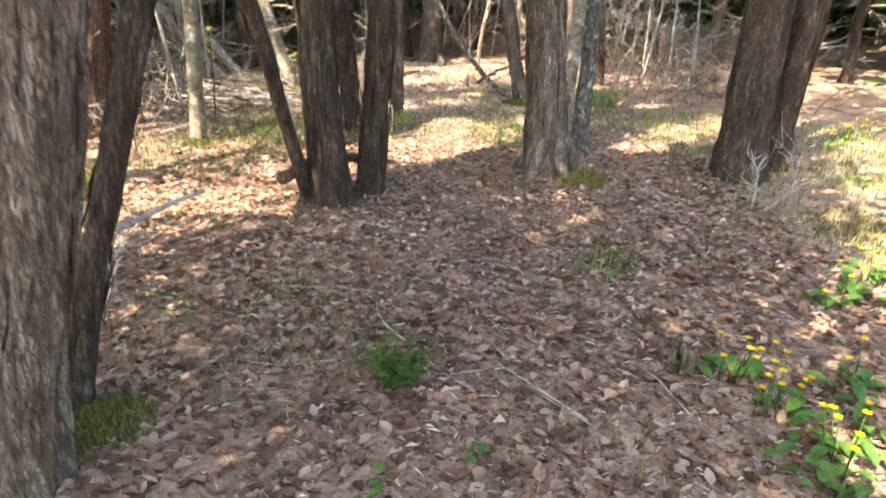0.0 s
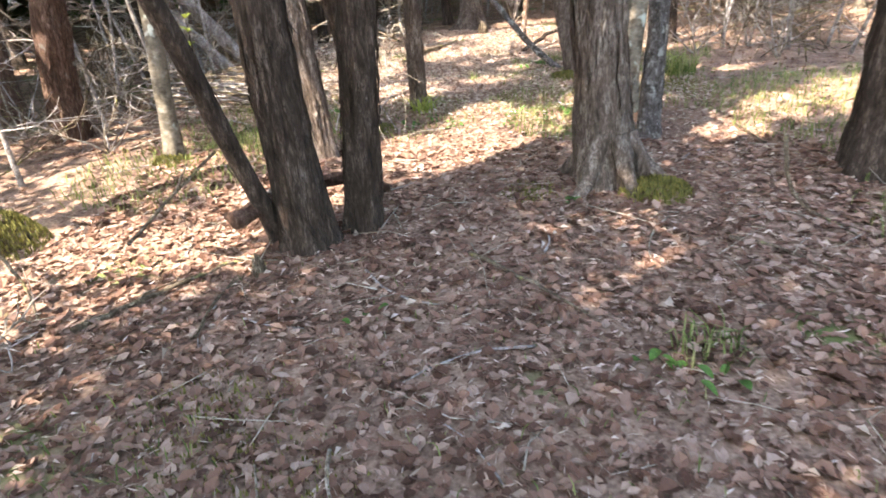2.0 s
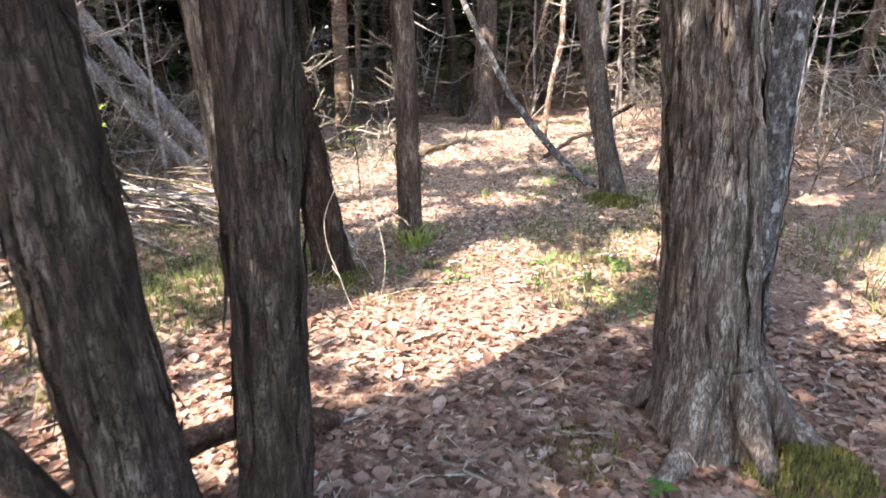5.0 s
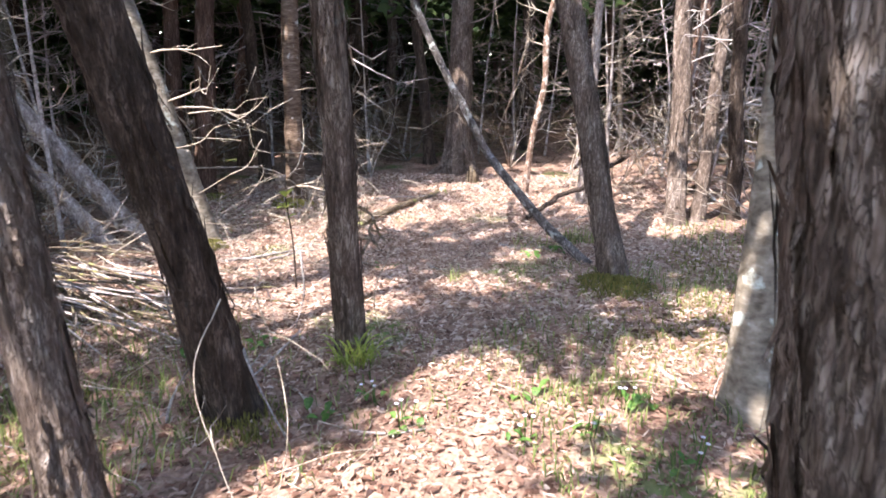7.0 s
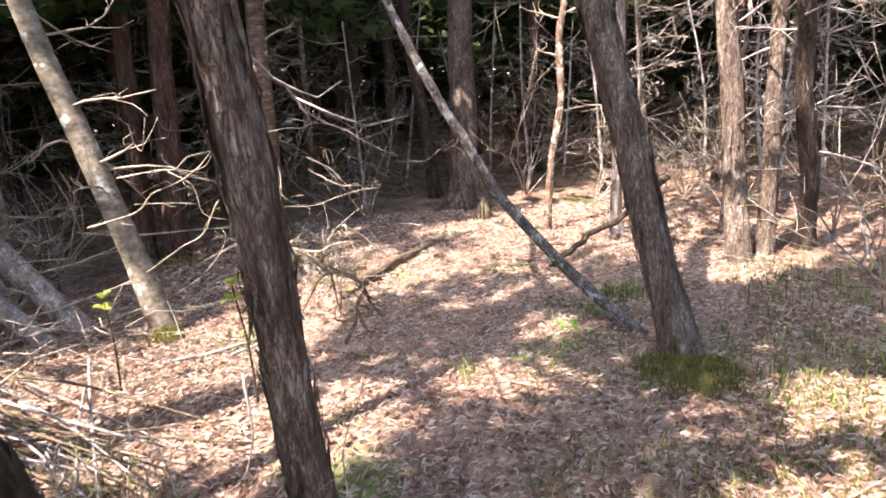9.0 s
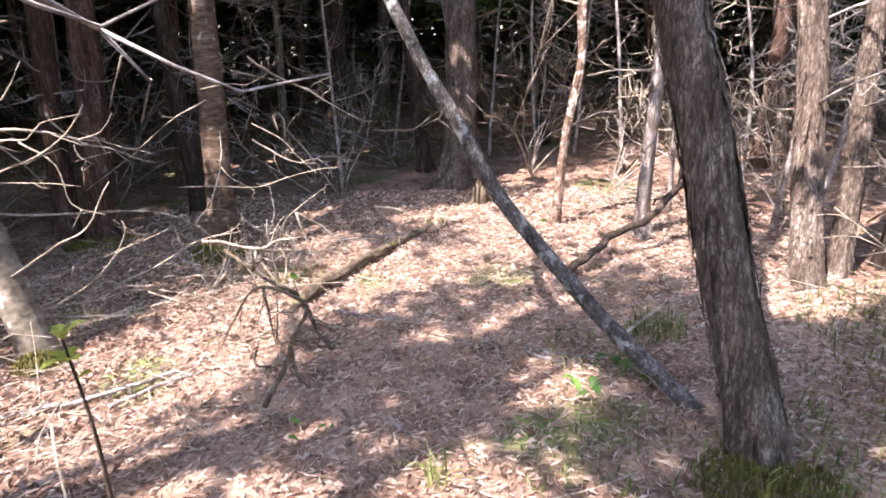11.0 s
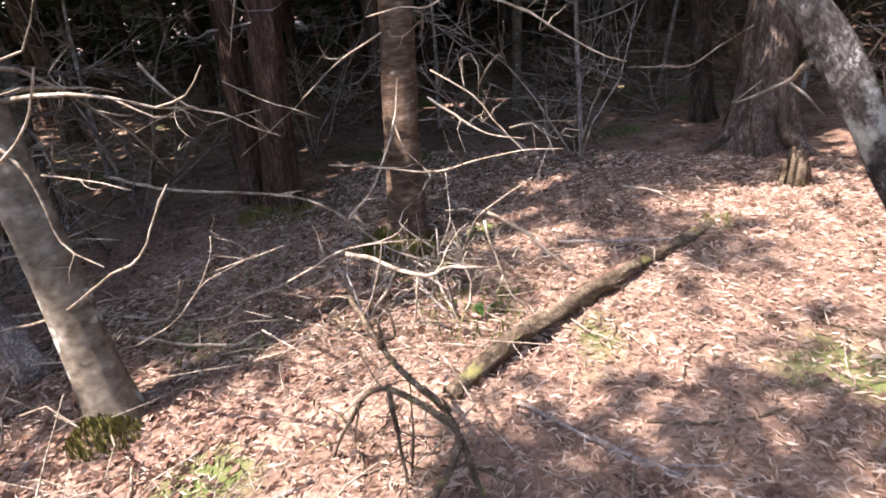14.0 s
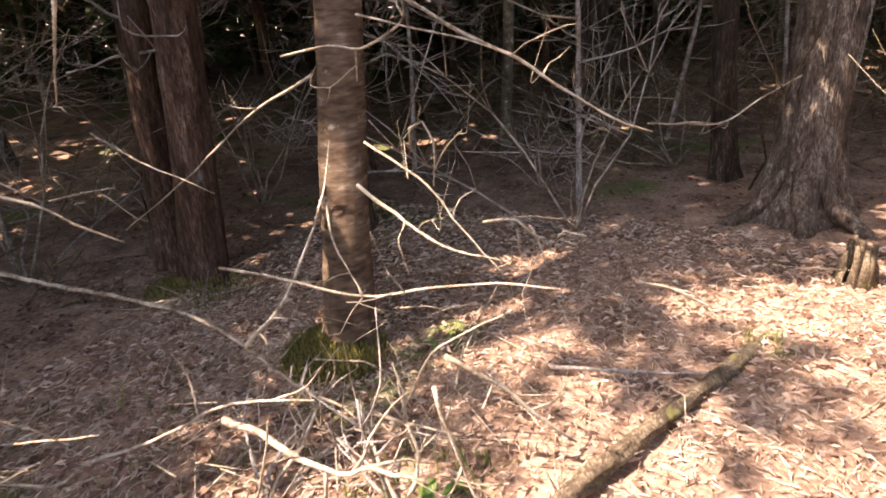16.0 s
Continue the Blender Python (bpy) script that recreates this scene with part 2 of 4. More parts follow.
def trunk_mesh(lean, r0, r1, height, sides=40, ridge=0.10, flare=0.55, seed=0.0, shaggy=0, bend=None, fine=0.05, kinks=0.02):
    """A standing trunk from its base at the origin: fluted bark, root flare, lean that eases off above the lowest metres; loose strips of bark."""
    zs = list(np.arange(-0.12, 2.9, fine)) + list(np.linspace(2.9, height, 14))
    def axis(z):
        q = min(z, 3.0) + 0.35 * max(0.0, min(z, 6) - 3.0)
        b = Vector((lean[0] * q, lean[1] * q, z))
        b.x += kinks * noise.noise((seed, z * 1.3, 1.0)) * min(1, max(z, 0) * 2)
        b.y += kinks * noise.noise((seed, z * 1.3, 9.0)) * min(1, max(z, 0) * 2)
        return b
    def radius(z):
        t = min(1.0, max(0.0, z) / height)
        return r0 * (1 - t) ** 0.75 + r1 * t
    verts, faces = [], []
    fl_n = 3.2 + 16 * r0
    lobes = 4 + int(seed * 7) % 3
    for z in zs:
        c, r = axis(z), radius(z)
        fl = flare * math.exp(-max(z, 0) / (1.3 * r0 + 0.03))
        for k in range(sides):
            a = 2 * math.pi * k / sides
            x, y = math.cos(a), math.sin(a)
            g = abs(noise.noise((x * fl_n + seed, y * fl_n, z * 1.5 + 0.25 * noise.noise((x * 2, y * 2, z * 2 + seed)))))
            g2 = noise.noise((x * 2.3 * fl_n + seed, y * 2.3 * fl_n, z * 6.0))
            lump = noise.noise((x * 1.1 + seed * 3, y * 1.1, z * 1.2))
            f = 1 + fl * (0.55 + 0.75 * max(0.0, math.cos(lobes * a / 1.0 + seed * 5 + 1.2 * math.sin(a + seed)))) + ridge * (2.4 * g - 0.5) + ridge * 0.8 * g2 + 0.07 * lump
            verts.append(c + Vector((x, y, 0)) * r * f)
    n = len(zs)
    for i in range(n - 1):
        for k in range(sides):
            k2 = (k + 1) % sides
            faces.append((i * sides + k, i * sides + k2, (i + 1) * sides + k2, (i + 1) * sides + k))
    faces.append(tuple((n - 1) * sides + k for k in range(sides)))
    rnd = random.Random(int(seed * 1000) + 5)
    for _ in range(int(shaggy * 3.0)):
        z, a, ln, w = rnd.uniform(0.05, 2.7), rnd.uniform(0, 6.283), rnd.uniform(0.07, 0.34), rnd.uniform(0.007, 0.021)
        o, lift, da = len(verts), rnd.uniform(0.008, 0.05), rnd.uniform(-0.08, 0.08)
        for j in range(5):
            t = j / 4
            zz, aa = z + ln * t, a + da * t
            rr = radius(zz) * (1.0 + ridge * 0.55) + 0.002 + lift * (abs(t - rnd.choice((0.2, 0.8))) ** 2)
            c = axis(zz)
            side = w * (1 - 0.7 * abs(2 * t - 1)) / max(rr, 0.02)
            for s in (-1, 1):
                verts.append(c + Vector((math.cos(aa + s * side), math.sin(aa + s * side), 0)) * rr)
        for j in range(4):
            faces.append((o + 2 * j, o + 2 * j + 1, o + 2 * j + 3, o + 2 * j + 2))
    return verts, faces, axis, radius


# ---- canopy: sprays of cedar foliage, left out wherever a sunfleck is wanted on the ground ----
# wanted sunflecks (x, y, radii); the crowns overhead are shaped to let these through
GAPS = [(-1.8, 4.3, 0.85, 0.45), (-1.2, 5.0, 0.7, 0.45), (-0.15, 5.85, 0.85, 0.70), (0.1, 6.7, 0.75, 0.55), (1.9, 6.15, 0.6, 0.3), (1.0, 7.1, 0.6, 0.4),
        (-1.8, 9.5, 1.2, 0.95), (-0.90, 10.5, 0.45, 1.0), (-0.45, 11.9, 0.5, 0.5), (0.6, 11.5, 0.7, 0.4), (3.6, 6.9, 1.6, 0.9), (-2.1, 5.8, 0.7, 0.4),
        (-1.1, 7.95, 1.1, 0.6), (1.6, 8.0, 0.5, 0.35), (-2.5, 7.7, 1.0, 0.7), (1.9, 10.2, 0.8, 0.5), (-3.4, 9.6, 0.8, 0.45), (1.6, 1.7, 0.35, 0.25), (2.7, 3.0, 0.7, 0.4), (2.6, 8.6, 0.5, 0.4), (1.0, 12.5, 0.9, 0.4), (2.7, 11.2, 0.9, 0.6), (0.3, 13.5, 0.8, 0.5),
        (-2.9, 9.2, 0.8, 0.5), (-2.5, 10.2, 0.8, 0.4), (-1.7, 12.2, 0.5, 0.2), (-1.6, 11.3, 0.6, 0.35), (0.35, 9.0, 0.35, 0.25), (0.0, 8.3, 0.4, 0.3), (-2.4, 8.65, 1.0, 0.75), (0.4, 9.95, 0.3, 0.2), (-0.1, 9.5, 0.3, 0.15)]


def lit_ground(x, y):
    """How open the canopy is above a place on the ground, along the sunlight: 1 in a clearing."""
    best = 0.0
    wob = 0.45 * noise.noise((x * 1.6, y * 1.6, 2.0)) + 0.3 * noise.noise((x * 4.1, y * 4.1, 6.0))
    for cx, cy, rx, ry in GAPS:
        d = math.hypot((x - cx) / rx, (y - cy) / ry)
        best = max(best, 1.35 - d + wob)
    return best


def sprays(rnd, centres, count, size, spread, check=True, up=0.35):
    """Many small flat fans of scale leaves about the given centres."""
    verts, faces = [], []
    s = SUN_WAY / -SUN_WAY.z
    for c in centres:
        if check:
            g = c + s * c.z
            if lit_ground(g.x, g.y) > 0.55:
                continue
        for _ in range(count):
            p = c + Vector((rnd.gauss(0, spread), rnd.gauss(0, spread), rnd.gauss(0, spread * up)))
            if check:
                g = p + s * p.z
                if lit_ground(g.x, g.y) > 0.62:
                    continue
            k = size * rnd.uniform(0.6, 1.3)
            d = Vector((rnd.gauss(0, 1), rnd.gauss(0, 1), rnd.gauss(-0.25, 0.45))).normalized()
            e = d.cross(Vector((rnd.gauss(0, 0.4), rnd.gauss(0, 0.4), 1))).normalized()
            o = len(verts)
            verts += [p, p + d * k * 0.45 + e * k * 0.42, p + d * k * 0.5 + e * k * 0.12, p + d * k, p + d * k * 0.5 - e * k * 0.12, p + d * k * 0.45 - e * k * 0.42]
            faces += [(o, o + 1, o + 2), (o, o + 2, o + 3, o + 4), (o, o + 4, o + 5)]
    return verts, faces


def crown_mesh(rnd, base, axis, z0, z1, reach, clumps, count=16, size=0.17):
    centres = []
    for _ in range(clumps):
        t = rnd.random() ** 0.8
        z = z0 + (z1 - z0) * t
        a, r = rnd.uniform(0, 6.283), reach * (1 - 0.75 * t) * math.sqrt(rnd.random())
        centres.append(Vector(base) + axis(z) + Vector((r * math.cos(a), r * math.sin(a), -0.15 * r)))
    v, f = sprays(rnd, centres, count, size, 0.24)
    return [q - Vector(base) for q in v], f


def dead_limb(rnd, start, way, length, r, droop=0.15, twigs=4):
    """A dead limb with side twigs, out of a trunk."""
    pts = [start]
    d = Vector(way).normalized()
    k = 5
    for i in range(k):
        d = (d + Vector((rnd.gauss(0, 0.22), rnd.gauss(0, 0.22), rnd.gauss(-droop * 0.4 + 0.10 * i / k, 0.16)))).normalized()
        pts.append(pts[-1] + d * length / k)
    line = spline(pts, length / 9)
    shapes = [tube(line, (r, r * 0.3), 5, 0.3, rnd.random() * 9)]
    for _ in range(twigs):
        i = rnd.randrange(2, len(line) - 1)
        t = (line[i] - line[i - 1]).normalized()
        w = (t + Vector((rnd.gauss(0, 0.7), rnd.gauss(0, 0.7), rnd.gauss(0.05, 0.5)))).normalized()
        ln = length * rnd.uniform(0.15, 0.45)
        mid = line[i] + w * ln * 0.5 + Vector((rnd.gauss(0, 0.04), rnd.gauss(0, 0.04), rnd.gauss(0, 0.04)))
        shapes.append(tube(spline([line[i], mid, line[i] + w * ln + Vector((0, 0, rnd.gauss(0.03, 0.06)))], ln / 4), (r * 0.45, r * 0.18), 4))
    return join(shapes)


def tree(base, lean, r0, mat, label, height=8.5, sides=40, ridge=0.10, flare=0.5, shaggy=0, limbs=3, clumps=60, reach=1.7, z0=3.4, low=0.5, seed=None,
         name="cedar_tree", limb_mat=None, stems=(), limb_len=0.7, kinks=0.02):
    """A whole tree: trunk (or several stems), dead limbs low on it, and a crown above."""
    seed = seed if seed is not None else abs(base[0] * 1.37 + base[1] * 0.73) % 7 + 0.11
    rnd = random.Random(int(seed * 9973))
    at = Vector((base[0], base[1], ground_height(*base)))
    root = thing(name, at, label, "tree")
    first = None
    for off, ln, r, h in ((Vector((0, 0, 0)), lean, r0, height), *stems):
        v, f, axis, radius = trunk_mesh(ln, r, 0.02, h, sides, ridge, flare, seed + off.x * 3 + off.y, shaggy, kinks=kinks)
        part("trunk", [Vector(off) + q for q in v], f, mat, root)
        first = first or (axis, radius)
        for _ in range(limbs):
            z = rnd.uniform(low, 3.4)
            a = rnd.uniform(0, 6.283)
            way = Vector((math.cos(a), math.sin(a), rnd.uniform(-0.1, 0.5)))
            v, f = dead_limb(rnd, Vector(off) + axis(z) + way * radius(z) * 0.5, way, limb_len * rnd.uniform(0.5, 1.4), 0.35 * min(0.03, radius(z)) , twigs=3)
            part("dead_limb", v, f, limb_mat or GREYTWIG, root)
    if clumps:
        v, f = crown_mesh(rnd, at, first[0], z0, height + 0.4, reach, clumps)
        if f:
            part("crown", v, f, FOLIAGE, root, smooth=False)
    return root


# ---- ground ----
def ground():
    def axis_steps(lo, hi, step, far):
        inner = list(np.arange(lo, hi + step / 2, step))
        out, d = [], step
        while d < far:
            d *= 1.6
            out.append(d)
        return [lo - q for q in reversed(np.cumsum(out))] + inner + [hi + q for q in np.cumsum(out)]
    xs, ys = axis_steps(-5.0, 5.0, 0.09, 700), axis_steps(-1.0, 15.0, 0.09, 700)
    verts = [(x, y, ground_height(x, y)) for y in ys for x in xs]
    n = len(xs)
    faces = [(j * n + i, j * n + i + 1, (j + 1) * n + i + 1, (j + 1) * n + i) for j in range(len(ys) - 1) for i in range(n - 1)]
    tagged(part("ground", verts, faces, SOIL), "brown forest soil under dry leaves and needles", "ground", kind="structure")


ground()

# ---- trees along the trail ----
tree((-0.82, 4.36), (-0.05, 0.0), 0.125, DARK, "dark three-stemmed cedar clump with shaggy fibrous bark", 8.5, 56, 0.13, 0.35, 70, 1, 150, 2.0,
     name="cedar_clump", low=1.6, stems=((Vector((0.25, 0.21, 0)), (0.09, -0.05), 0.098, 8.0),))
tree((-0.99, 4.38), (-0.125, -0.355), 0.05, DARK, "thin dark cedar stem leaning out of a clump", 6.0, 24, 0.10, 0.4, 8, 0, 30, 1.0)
stout = tree((0.875, 5.14), (-0.08, 0.15), 0.158, CEDAR, "stout cedar with deeply furrowed grey bark and flared roots", 9.5, 72, 0.15, 0.42, 150, 1, 150, 2.1, low=1.8)


def roots(root, r, ways, mat):
    """Surface roots that run out from a trunk's foot into the ground."""
    for a, ln, th in ways:
        d = Vector((math.cos(a), math.sin(a), 0))
        line = spline([d * r * 0.55 + Vector((0, 0, 0.30)), d * r * 1.15 + Vector((0, 0, 0.13)), d * (r + ln * 0.5) + Vector((0.01, 0, 0.035)), d * (r + ln) + Vector((0, 0, -0.05))], 0.03)
        v, f = tube(line, (th, th * 0.5), 14, 0.5, a)
        part("root", v, f, mat, root)


roots(stout, 0.18, [(-2.25, 0.22, 0.065), (-1.2, 0.16, 0.06), (-0.45, 0.30, 0.07), (0.6, 0.2, 0.05), (2.6, 0.2, 0.05)], CEDAR)
tree((1.31, 6.05), (0.02, 0.10), 0.074, LICHEN, "slim lichen-spotted cedar beside a stout one", 7.0, 36, 0.12, 0.3, 30, 1, 50, 1.4, low=1.8)
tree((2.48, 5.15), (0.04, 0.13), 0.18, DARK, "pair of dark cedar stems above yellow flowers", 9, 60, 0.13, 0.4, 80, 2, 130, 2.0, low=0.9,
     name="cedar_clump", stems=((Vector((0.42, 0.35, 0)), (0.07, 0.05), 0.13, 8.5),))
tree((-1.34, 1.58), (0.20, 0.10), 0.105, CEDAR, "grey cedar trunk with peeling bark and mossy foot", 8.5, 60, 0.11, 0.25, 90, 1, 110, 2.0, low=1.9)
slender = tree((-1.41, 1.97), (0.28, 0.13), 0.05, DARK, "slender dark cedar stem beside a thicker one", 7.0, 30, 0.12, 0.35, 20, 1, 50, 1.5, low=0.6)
at = slender.location
v, f = tube(spline([Vector(q) - at for q in [(-1.28, 2.05, 0.61), (-1.11, 2.15, 0.66), (-1.02, 2.20, 0.70), (-0.93, 2.30, 0.72)]], 0.04), (0.016, 0.007), 8, 0.3, 2)
part("dead_limb", v, f, GREYTWIG, slender)
tree((-2.36, 5.91), (0.02, 0.10), 0.068, SMOOTH, "slim pale-barked tree with mossy base", 7.5, 32, 0.05, 0.4, 0, 4, 60, 1.5, low=0.9)
tree((-3.69, 6.60), (0.20, -0.06), 0.14, RED, "reddish-brown cedar trunk in the brush", 8.5, 44, 0.12, 0.35, 50, 5, 90, 1.8, low=0.7)
tree((-1.12, 5.84), (-0.075, 0.05), 0.085, CEDAR, "cedar with loose grey bark strips", 8.0, 48, 0.14, 0.35, 60, 1, 70, 1.6, low=1.9)
tree((-0.945, 6.62), (-0.09, -0.21), 0.098, DARK, "leaning cedar with dark flaking bark", 8.0, 52, 0.13, 0.30, 70, 1, 85, 2.1, low=1.7)
tree((-0.57, 7.25), (0.02, -0.13), 0.072, CEDAR, "slender cedar with a yellow-green grass tuft at its foot", 7.5, 44, 0.12, 0.3, 60, 2, 70, 1.9, low=1.3)
tree((1.01, 8.52), (-0.19, 0.25), 0.088, CEDAR, "weathered cedar with grey flaking bark, leaning", 8.5, 52, 0.14, 0.35, 80, 1, 70, 1.6, low=1.8)
tree((1.24, 6.73), (0.14, 0.40), 0.088, SMOOTH, "smooth speckled tree with lichen rings", 7.5, 36, 0.05, 0.35, 0, 2, 60, 1.5, low=1.2)
tree((-2.24, 9.28), (-0.29, 0.10), 0.086, SMOOTH, "pale smooth-barked leaning pole with mossy foot", 7.0, 40, 0.035, 0.22, 0, 13, 30, 1.4, low=0.5, limb_mat=TWIG, limb_len=0.65)
tree((1.90, 10.27), (0.03, 0.30), 0.085, CEDAR, "pale peeling cedar among dead twigs", 8, 40, 0.16, 0.4, 50, 12, 60, 1.6, low=0.6,
     name="cedar_clump", stems=((Vector((0.24, 0.12, 0)), (0.10, 0.2), 0.06, 7.0),))
tree((2.49, 10.51), (-0.12, -0.20), 0.065, DARK, "crooked dark cedar stem", 7, 30, 0.12, 0.5, 20, 12, 50, 1.5, low=0.5, kinks=0.10)
tree((1.14, 11.26), (0.03, -0.08), 0.05, PALE, "bare bleached snag beside the trail", 4.5, 26, 0.12, 0.9, 0, 4, 0, low=0.8, name="dead_snag", limb_mat=TWIG)
tree((0.52, 11.49), (0.14, 0.14), 0.034, PEELING, "thin dead snag with peeling rusty bark", 4.0, 24, 0.30, 0.4, 0, 8, 0, low=0.5, name="dead_snag", limb_mat=TWIG, limb_len=0.45, kinks=0.07)
old = tree((-0.36, 13.16), (0.03, 0.22), 0.165, CEDAR, "large cedar with spreading roots", 10, 52, 0.11, 0.75, 70, 6, 130, 2.2, low=0.6)
roots(old, 0.18, [(-2.6, 0.35, 0.06), (-1.5, 0.2, 0.06), (-0.6, 0.3, 0.06)], CEDAR)
tree((-2.05, 11.06), (-0.02, 0.20), 0.105, BROWN, "straight brown trunk with a mossy green foot", 9.0, 44, 0.045, 0.30, 0, 3, 110, 1.9, low=1.3)
tree((-3.25, 11.35), (0.10, 0.05), 0.115, RED, "twin reddish trunks in deep shade", 9.0, 44, 0.10, 0.35, 30, 5, 130, 2.0, low=0.8,
     name="cedar_clump", stems=((Vector((-0.36, 0.08, 0)), (0.06, 0.06), 0.09, 8.5),))
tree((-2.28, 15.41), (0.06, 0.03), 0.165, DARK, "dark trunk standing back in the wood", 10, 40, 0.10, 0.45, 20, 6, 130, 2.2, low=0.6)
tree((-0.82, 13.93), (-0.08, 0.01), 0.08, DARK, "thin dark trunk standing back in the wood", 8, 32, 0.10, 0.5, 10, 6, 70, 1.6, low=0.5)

# trees added out of sight behind and beside the walker, so that their crowns shade the trail
for i, (x, y) in enumerate([(-2.6, -0.6), (-3.6, 1.2), (-1.6, -2.0), (0.4, -1.6), (-4.4, 2.9), (-3.4, -2.2), (1.9, 0.2), (-4.6, 5.0), (-5.0, 7.6), (2.9, 1.4), (-4.9, 10.3), (-2.0, 0.7), (-4.2, -0.6)]):
    tree((x, y), (0.02, 0.01), 0.11, (CEDAR, DARK, RED)[i % 3], "tall forest cedar with a full green crown, added to shade the trail", 9.5, 24, 0.12, 0.4, 20, 3, 150, 2.4, z0=3.0, low=0.9, name="forest_tree")


def leaning_stem(points, radii, mat, label, name, sides=26, twigs=0, seed=1):
    rnd = random.Random(seed)
    at = Vector(points[0])
    root = thing(name, at, label, "tree")
    line = spline([Vector(p) - at for p in points], 0.05)
    v, f = tube(line, radii, sides, 0.28, seed)
    part("trunk", v, f, mat, root)
    for _ in range(twigs):
        i = rnd.randrange(3, len(line) - 1)
        w = Vector((rnd.gauss(0, 1), rnd.gauss(0, 1), rnd.gauss(0.2, 0.6)))
        v, f = dead_limb(rnd, line[i], w, rnd.uniform(0.3, 0.8), 0.008, twigs=3)
        part("dead_limb", v, f, TWIG, root)
    return root


leaning_stem([(0.88, 8.82, -0.06), (0.60, 9.15, 0.143), (0.40, 9.26, 0.353), (0.12, 9.40, 0.685), (-0.06, 9.46, 1.01), (-0.26, 9.56, 1.36), (-0.55, 9.7, 2.0), (-0.9, 9.9, 3.0)],
             (0.037, 0.022), LICHEN, "thin grey lichened stem leaning over the trail", "leaning_tree", 22, 2, 4)
leaning_stem([(-2.86, 9.34, -0.10), (-3.33, 9.34, 0.49), (-3.90, 9.33, 1.20), (-4.50, 9.31, 1.95), (-5.15, 9.28, 2.75)], (0.085, 0.065), PALE,
             "thick bleached trunk fallen aslant", "leaning_tree", 30, 26, 5)
leaning_stem([(-3.05, 9.18, -0.10), (-3.50, 9.16, 0.42), (-4.08, 9.13, 1.10), (-4.66, 9.10, 1.80), (-5.3, 9.05, 2.55)], (0.07, 0.05), PALE,
             "thinner bleached trunk fallen aslant beside another", "leaning_tree", 24, 22, 6)

# ---- dead branches ----
DEADFALL_A = [
    ("arc", 0.012, 0.008, [(-3.20, 9.20, 0.13), (-2.98, 9.24, 0.16), (-2.42, 9.28, 0.32), (-2.07, 9.31, 0.50), (-1.88, 9.35, 0.60), (-1.82, 9.39, 0.71), (-1.77, 9.43, 0.81)]),
    ("arc", 0.010, 0.006, [(-2.47, 9.05, 0.75), (-2.33, 9.05, 0.78), (-2.12, 9.05, 0.83), (-2.00, 9.05, 0.93), (-1.78, 9.05, 1.01), (-1.63, 9.05, 1.11), (-1.55, 9.05, 1.20)]),
    ("arc", 0.008, 0.004, [(-2.17, 9.00, 1.05), (-1.91, 9.00, 1.08), (-1.79, 9.00, 1.08), (-1.71, 9.00, 1.14), (-1.53, 9.00, 1.17)]),
    ("arc", 0.007, 0.004, [(-1.87, 9.05, 1.06), (-1.73, 9.05, 0.96), (-1.70, 9.05, 0.79), (-1.56, 9.05, 0.74)]),
    ("arc", 0.010, 0.005, [(-3.17, 9.30, -0.07), (-2.58, 9.36, 0.05), (-2.22, 9.42, 0.16), (-1.97, 9.48, 0.30), (-1.83, 9.54, 0.49), (-1.86, 9.60, 0.56)]),
    ("arc", 0.006, 0.004, [(-2.35, 9.40, 0.82), (-2.07, 9.40, 0.81), (-1.90, 9.40, 0.79)]),
]
DEADFALL_B = [
    ("main", 0.014, 0.010, [(-3.48, 10.30, 0.47), (-2.99, 10.32, 0.41), (-2.31, 10.33, 0.42), (-2.07, 10.35, 0.39), (-1.91, 10.38, 0.31), (-1.72, 10.42, 0.16), (-1.51, 10.46, 0.10), (-1.21, 10.50, 0.07)]),
    ("up", 0.011, 0.006, [(-1.88, 10.36, 0.32), (-1.83, 10.49, 0.40), (-1.80, 10.63, 0.57), (-1.82, 10.77, 0.69), (-1.86, 10.90, 0.84)]),
    ("x", 0.008, 0.005, [(-1.98, 10.42, 0.55), (-1.73, 10.42, 0.55), (-1.44, 10.42, 0.54), (-1.22, 10.42, 0.60), (-1.04, 10.42, 0.64), (-0.88, 10.42, 0.65)]),
    ("x", 0.007, 0.005, [(-1.92, 10.90, 0.63), (-1.75, 10.70, 0.55), (-1.50, 10.50, 0.50)]),
    ("hook", 0.007, 0.005, [(-1.35, 10.60, 0.90), (-1.35, 10.60, 0.96), (-1.31, 10.60, 0.98), (-1.28, 10.60, 0.93), (-1.29, 10.60, 0.81)]),
    ("x", 0.009, 0.005, [(-1.47, 10.50, 0.83), (-1.36, 10.50, 0.76), (-1.22, 10.50, 0.68), (-1.06, 10.50, 0.66)]),
]
